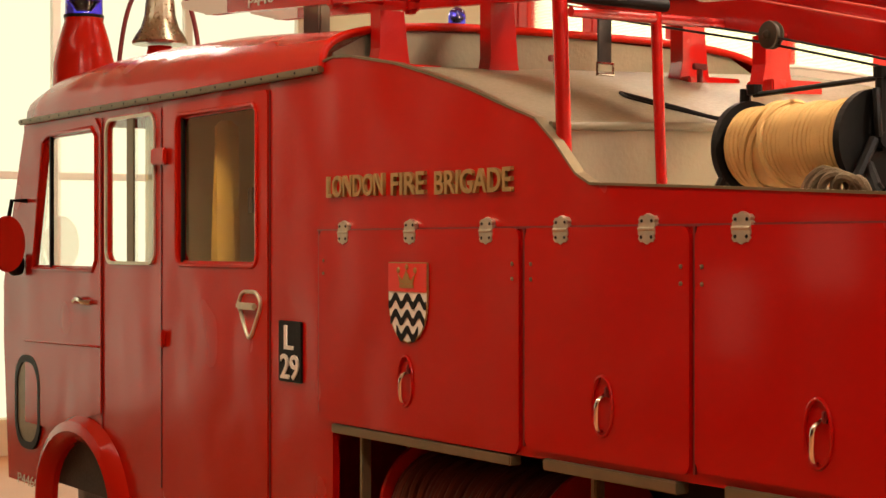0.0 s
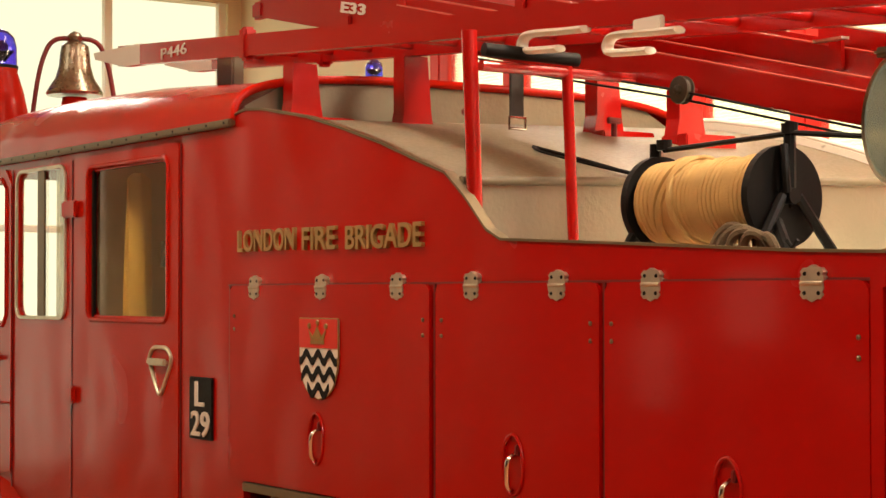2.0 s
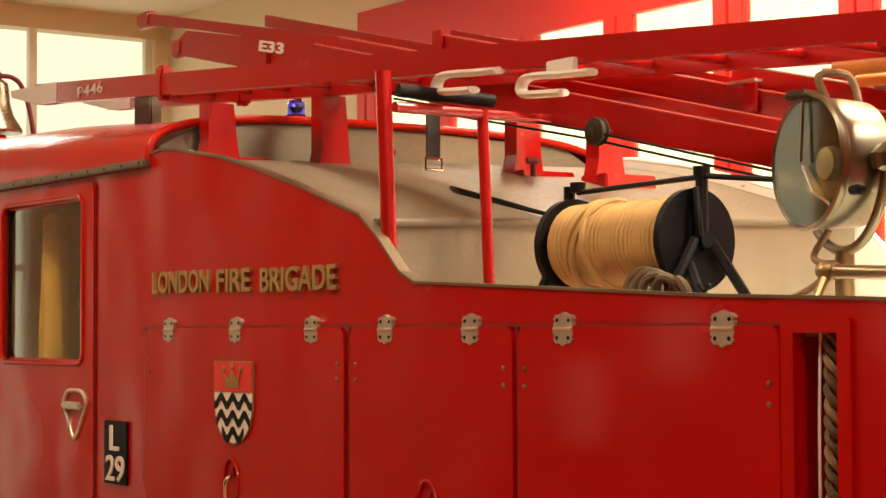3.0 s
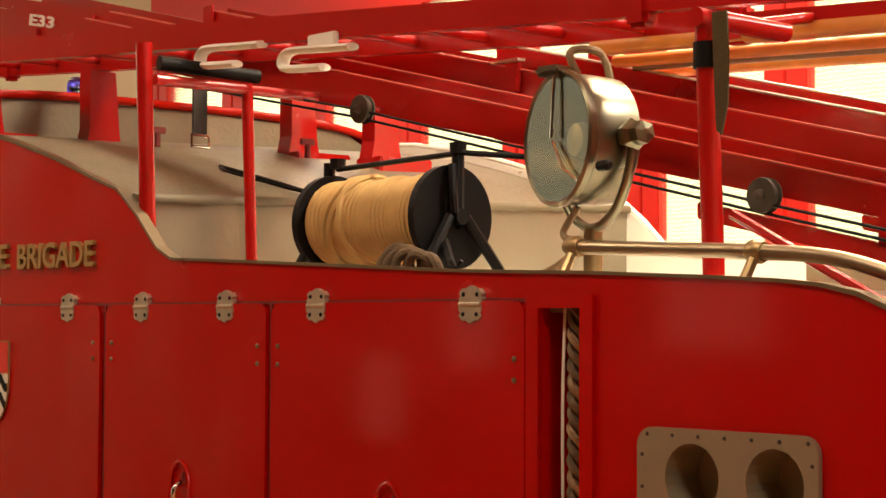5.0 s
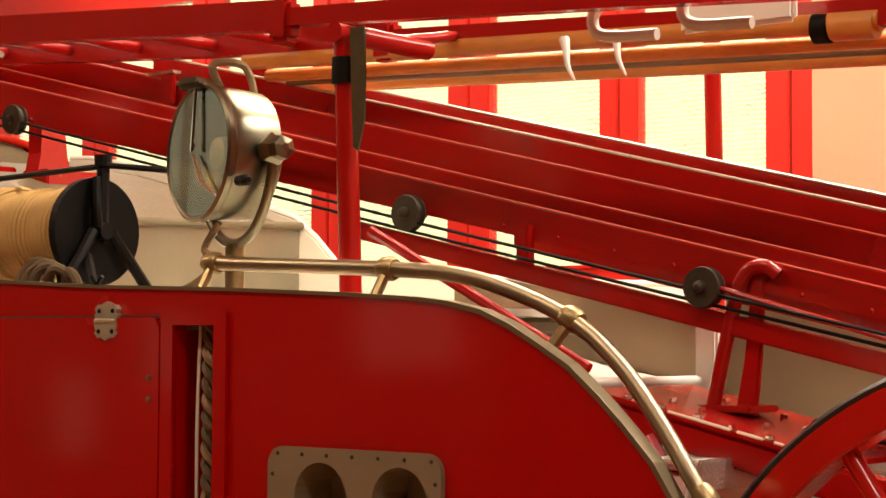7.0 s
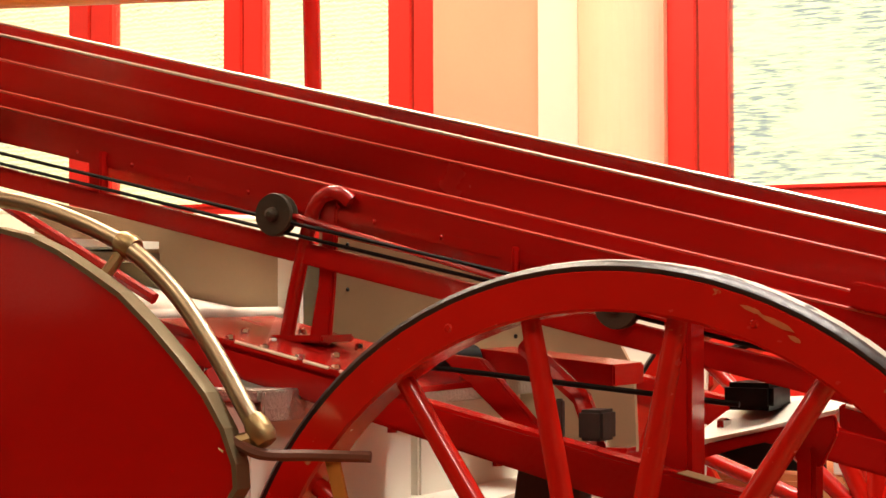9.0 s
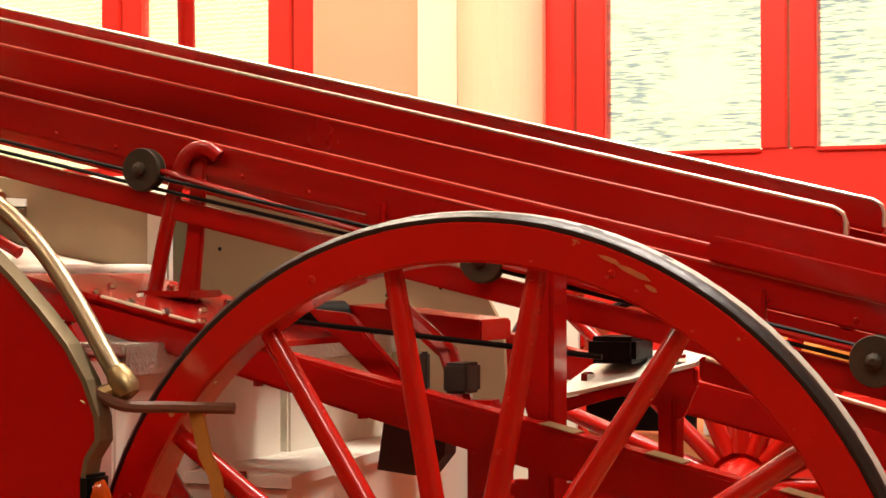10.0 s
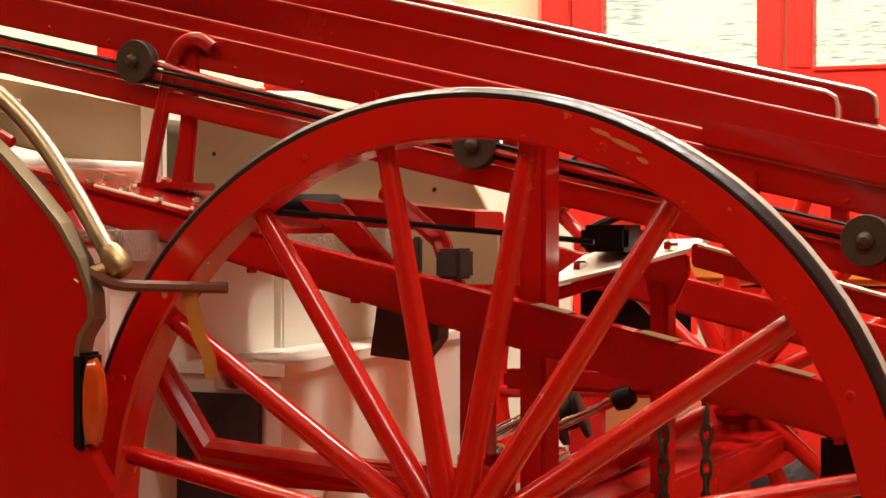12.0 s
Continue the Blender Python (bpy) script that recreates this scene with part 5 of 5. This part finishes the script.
part("upright", boxm((1.612, 0.482, 1.0), (1.664, 0.560, 1.70), 0.008), LADRED, esc)
part("upright", boxm((1.472, 0.52, 0.98), (1.528, 0.58, 1.42), 0.008), LADRED, esc)
part("upright", boxm((1.765, 0.77, 1.0), (1.802, 0.83, 1.42), 0.008), LADRED, esc)
# forked bracket with a pale top, and the bar that runs on from it
bevelled("bracket_plate", [(1.473, 1.412), (1.540, 1.402), (1.700, 1.440), (1.838, 1.476), (1.842, 1.44), (1.812, 1.376), (1.765, 1.376), (1.752, 1.432), (1.650, 1.407), (1.492, 1.358)], 0.78, 0.80, LADRED, esc)
bt = bmesh.new()
q = [(1.535, 0.776, 1.410), (1.70, 0.776, 1.449), (1.842, 0.776, 1.486), (1.83, 0.96, 1.506), (1.68, 0.94, 1.499), (1.58, 0.90, 1.470)]
va = [bt.verts.new(v) for v in q]
vb = [bt.verts.new((a, b, c - 0.008)) for a, b, c in q]
bt.faces.new(va)
bt.faces.new(vb[::-1])
for i in range(6):
    bt.faces.new((va[i], va[(i + 1) % 6], vb[(i + 1) % 6], vb[i]))
part("bracket_top", bt, WHITE, esc, "pale bracket top")
for x, z in ((1.60, 1.442), (1.79, 1.484)):
    part("bolt", lathe([(0, 0.016), (0.014, 0.016), (0.018, 0.008)], (x, 0.83, z), (0, 0, 1), 6), CHROME, esc, "bright bolt head")
bevelled("rear_bar", [(1.846, 1.497), (2.60, 1.300), (2.60, 1.262), (1.846, 1.452)], 0.782, 0.822, LADRED, esc)
# bright strips stand in for glints on the bar and foot plate edges
part("edge_strip", tube([(1.86, 0.785, 1.494), (2.10, 0.785, 1.431), (2.55, 0.785, 1.313)], 0.005, 6), BRIGHTEDGE, esc, "bright strip put in as a glint along the edge")
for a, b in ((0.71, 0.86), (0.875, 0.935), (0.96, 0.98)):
    part("edge_strip", tube([(a, 0.419, c_top(a) + 0.013), (b, 0.419, c_top(b) + 0.013)], 0.005, 6), BRIGHTEDGE, esc, "bright strip put in as a glint along the edge")
part("brace", tube([(1.20, 0.75, 1.60), (1.36, 0.68, 1.50), (1.45, 0.6, 1.36)], 0.020, 8), LADRED, esc, "", True)
bevelled("brace", [(1.02, 1.585), (1.12, 1.575), (1.29, 1.40), (1.25, 1.385)], 0.70, 0.73, LADRED, esc)
part("hinge_drum", tube([(0.93, 0.66, 1.565), (1.02, 0.86, 1.565)], 0.034, 16), BLACK, esc, "", True)
bevelled("top_cross", [(1.03, 1.590), (1.35, 1.560), (1.35, 1.515), (1.03, 1.530)], 0.86, 1.02, LADRED, esc)
part("stay_rod", tube([(1.02, 0.64, 1.560), (1.70, 0.64, 1.500)], 0.006, 6), BLACK, esc)
part("brace", tube([(0.66, 0.40, 1.55), (0.98, 0.42, 1.09), (1.6, 0.42, 1.04)], 0.030, 10), LADRED, esc)
part("lower_tie", boxm((0.95, 0.40, 1.03), (1.62, 0.46, 1.09), 0.008), LADRED, esc)
part("lower_tie", boxm((1.44, 0.80, 1.198), (1.77, 0.84, 1.238), 0.008), LADRED, esc)
part("shaft", tube([(1.515, 0.80, 1.106), (1.685, 0.80, 1.183)], 0.010, 10), CHROME, esc, "bright steel shaft", True)
part("shaft", tube([(1.425, 0.80, 1.105), (1.535, 0.82, 1.160)], 0.015, 10), CHROME, esc, "bright steel shaft", True)
part("shaft_knob", lathe([(0, 0.020), (0.02, 0.024), (0.04, 0.018)], (1.685, 0.80, 1.182), (0.9, 0, 0.4), 14), BLACK, esc, "", True)
part("winch_drum", lathe([(-0.03, 0.02), (-0.03, 0.060), (-0.02, 0.062), (-0.014, 0.035), (0.014, 0.035), (0.02, 0.062), (0.03, 0.060), (0.03, 0.02)], (1.545, 0.90, 1.143), (0.9, 0.25, 0.35), 28), PULLEY, esc, "", True)
part("pink_brace", tube([(1.563, 0.90, 1.000), (1.85, 0.90, 1.155)], 0.024, 12), LADRED, esc, "", True)
part("axle_bracket", boxm((1.42, 0.62, 1.06), (1.60, 0.78, 1.09), 0.008), CHROME, esc, "bright axle clamp")
bk = part("leather_pad", panel([(1.300, 1.385), (1.318, 1.40), (1.433, 1.39), (1.428, 1.314), (1.391, 1.270), (1.284, 1.280)], (), 0.52, 0.57), LEATHER, esc, "black leather pad on a strap")
part("pad_strap", boxm((1.383, 0.50, 1.40), (1.400, 0.518, 1.51), 0.004), LEATHER, bk)
part("pad_box", boxm((1.409, 0.55, 1.428), (1.460, 0.62, 1.487), 0.006), LEATHER, bk)
part("black_block", boxm((1.608, 0.80, 1.478), (1.709, 0.92, 1.532), 0.01), BLACK, esc)
part("black_box", boxm((2.165, 0.50, 1.06), (2.245, 0.60, 1.175), 0.01), BLACK, esc)

# spoked wheels
def spoked_wheel(cx, cy, cz, R, n, phase):
    w = part("wheel", lathe([(-0.035, R - 0.086), (-0.040, R - 0.081), (-0.040, R - 0.020), (-0.036, R - 0.018), (0.036, R - 0.018), (0.040, R - 0.020), (0.040, R - 0.081), (0.035, R - 0.086), (-0.035, R - 0.086)], (cx, cy, cz), (0, 1, 0), 96, True), WHEELRED, esc, "large red spoked wheel with a solid tyre", True)
    part("tyre", lathe([(-0.034, R - 0.022), (-0.037, R - 0.010), (-0.028, R - 0.002), (0, R), (0.028, R - 0.002), (0.037, R - 0.010), (0.034, R - 0.022), (-0.034, R - 0.022)], (cx, cy, cz), (0, 1, 0), 96, True), RUBBER, w, "black solid rubber tyre", True)
    # worn tread band, made pale so its colour also carries the tyre's glint
    part("tread_band", lathe([(-0.010, R - 0.002), (-0.006, R + 0.001), (0.022, R + 0.001), (0.026, R - 0.003), (-0.010, R - 0.002)], (cx, cy, cz), (0, 1, 0), 96, True), TREADBAND, w, "pale worn tread with its glint in the colour", True)
    part("hub", lathe([(-0.17, 0.02), (-0.17, 0.05), (-0.14, 0.062), (-0.05, 0.075), (-0.03, 0.10), (0.04, 0.10), (0.06, 0.075), (0.13, 0.06), (0.13, 0.02)], (cx, cy, cz), (0, 1, 0), 32), WHEELRED, w, "", True)
    for k in range(n):
        a = radians(phase + 360 * k / n)
        c, s = math.cos(a), math.sin(a)
        ro = R - 0.082
        pts = [(cx + r * c, cy + dy, cz + r * s) for r, dy in ((0.085, -0.035), (0.2, -0.028), (0.45, -0.012), (ro - 0.02, 0.0), (ro + 0.015, 0.0))]
        bm = bmesh.new()
        add_tube(bm, pts, 0.024, 10, False, 0.0165)
        part("spoke", bm, WHEELRED, w, "", True)
    for k in range(n // 2):
        a = radians(phase + 11 + 720 * k / n)
        part("rim_bolt", lathe([(0, 0.008), (0.003, 0.005)], (cx + (R - 0.055) * math.cos(a), cy - 0.040, cz + (R - 0.055) * math.sin(a)), (0, -1, 0), 8), WHEELRED, w)
    return w


near_wheel = spoked_wheel(1.633, 0.200, 0.987, 0.777, 16, 12.5)
for ang, rad, la, lb in ((66.0, 0.738, 0.034, 0.005), (69.5, 0.742, 0.020, 0.004), (63.0, 0.728, 0.012, 0.004)):
    ca, sa = math.cos(radians(ang)), math.sin(radians(ang))
    chip = [(1.633 + rad * ca + u * la * -sa + v * lb * ca, 0.987 + rad * sa + u * la * ca + v * lb * sa) for u, v in ((-1, -0.3), (-0.4, -1), (0.5, -0.7), (1, 0.1), (0.3, 0.9), (-0.6, 0.8))]
    part("paint_chip", panel(chip, (), 0.1585, 0.1605), CHIPPED, near_wheel, "paint worn to orange primer")
spoked_wheel(1.63, 1.86, 1.12, 0.74, 16, 3.0)
part("axle", tube([(1.633, 0.2, 0.987), (1.63, 1.86, 1.12)], 0.035, 12), LADRED, esc, "", True)

# safety chains
for x, y in ((1.802, 0.75), (1.881, 0.77)):
    ch = empty("safety_chain", (x, y, 1.16))
    tagged(ch, "short dark iron chain hanging from the carriage", "chain", group="carriage chains")
    for k in range(9):
        z = 1.16 - 0.032 * k
        pts = [(x + (0.010 * math.cos(a) if k % 2 else 0), y + (0 if k % 2 else 0.010 * math.cos(a)), z + 0.021 * math.sin(a)) for a in np.linspace(0, 2 * math.pi, 13)[:-1]]
        part("link", tube(pts, 0.004, 6, True), PULLEY, ch, "", True)

# leather tie round the wheel and the rail end
tie = empty("wheel_strap", (1.05, 0.12, 1.4))
tagged(tie, "orange leather strap tying the wheel to the hand rail", "strap")
part("band", tube(smooth_line([(0.985, 0.02, 1.455), (1.04, 0.03, 1.43), (1.10, 0.10, 1.424), (1.20, 0.14, 1.422)]), 0.011, 8), TIELEATHER, tie, "", True)
part("tail", panel([(1.118, 1.415), (1.145, 1.418), (1.165, 1.34), (1.185, 1.30), (1.19, 1.265), (1.168, 1.262), (1.160, 1.30), (1.14, 1.335)], (), 0.118, 0.126), ORANGELEATHER, tie)

# a second red appliance standing behind
app = empty("parked_appliance", (1.5, 3.2, 0))
tagged(app, "red fire appliance with curved black-edged wings parked behind", "vehicle")
part("body_panel", boxm((1.20, 3.0, 0.45), (3.4, 3.9, 1.33), 0.06), DOORRED, app)
part("lower_panel", boxm((0.0, 3.05, 0.45), (1.19, 3.9, 1.12), 0.02), mat("tan_panel", (0.62, 0.26, 0.10), 0.5, var=0.1, scale=3), app, "tan painted lower panel")
part("upper_panel", boxm((1.08, 3.02, 1.34), (1.9, 3.9, 1.42), 0.02), WOOD, app, "varnished wooden rail")
part("cab_window", boxm((0.72, 3.10, 1.13), (1.10, 3.13, 1.345), 0.004), BLACK, app, "dark window")
part("window_post", boxm((1.135, 3.08, 1.125), (1.165, 3.14, 1.36), 0.004), WHITE, app)
part("window_post", boxm((1.175, 3.08, 1.125), (1.19, 3.14, 1.36), 0.004), WHITE, app)
bm = bmesh.new()
rows = []
for y in (2.75, 3.15):
    rows.append([bm.verts.new((1.235 + 0.75 * math.cos(a), y, 0.85 + 0.75 * math.sin(a))) for a in np.linspace(1.75, math.pi - 0.1, 17)])
for k in range(16):
    bm.faces.new((rows[0][k], rows[0][k + 1], rows[1][k + 1], rows[1][k]))
part("wing", bm, DOORRED, app, "curved red wing", True)
part("wing_edge", tube([(1.235 + 0.75 * math.cos(a), 2.75, 0.85 + 0.75 * math.sin(a)) for a in np.linspace(1.75, math.pi - 0.1, 17)], 0.014, 8), BLACK, app, "black edging", True)
tyre = part("tyre", lathe([(0, 0.25), (0.02, 0.42), (0.06, 0.46), (0.2, 0.46), (0.24, 0.25)], (1.235, 2.8, 0.46), (0, 1, 0), 32), RUBBER, app, "", True)
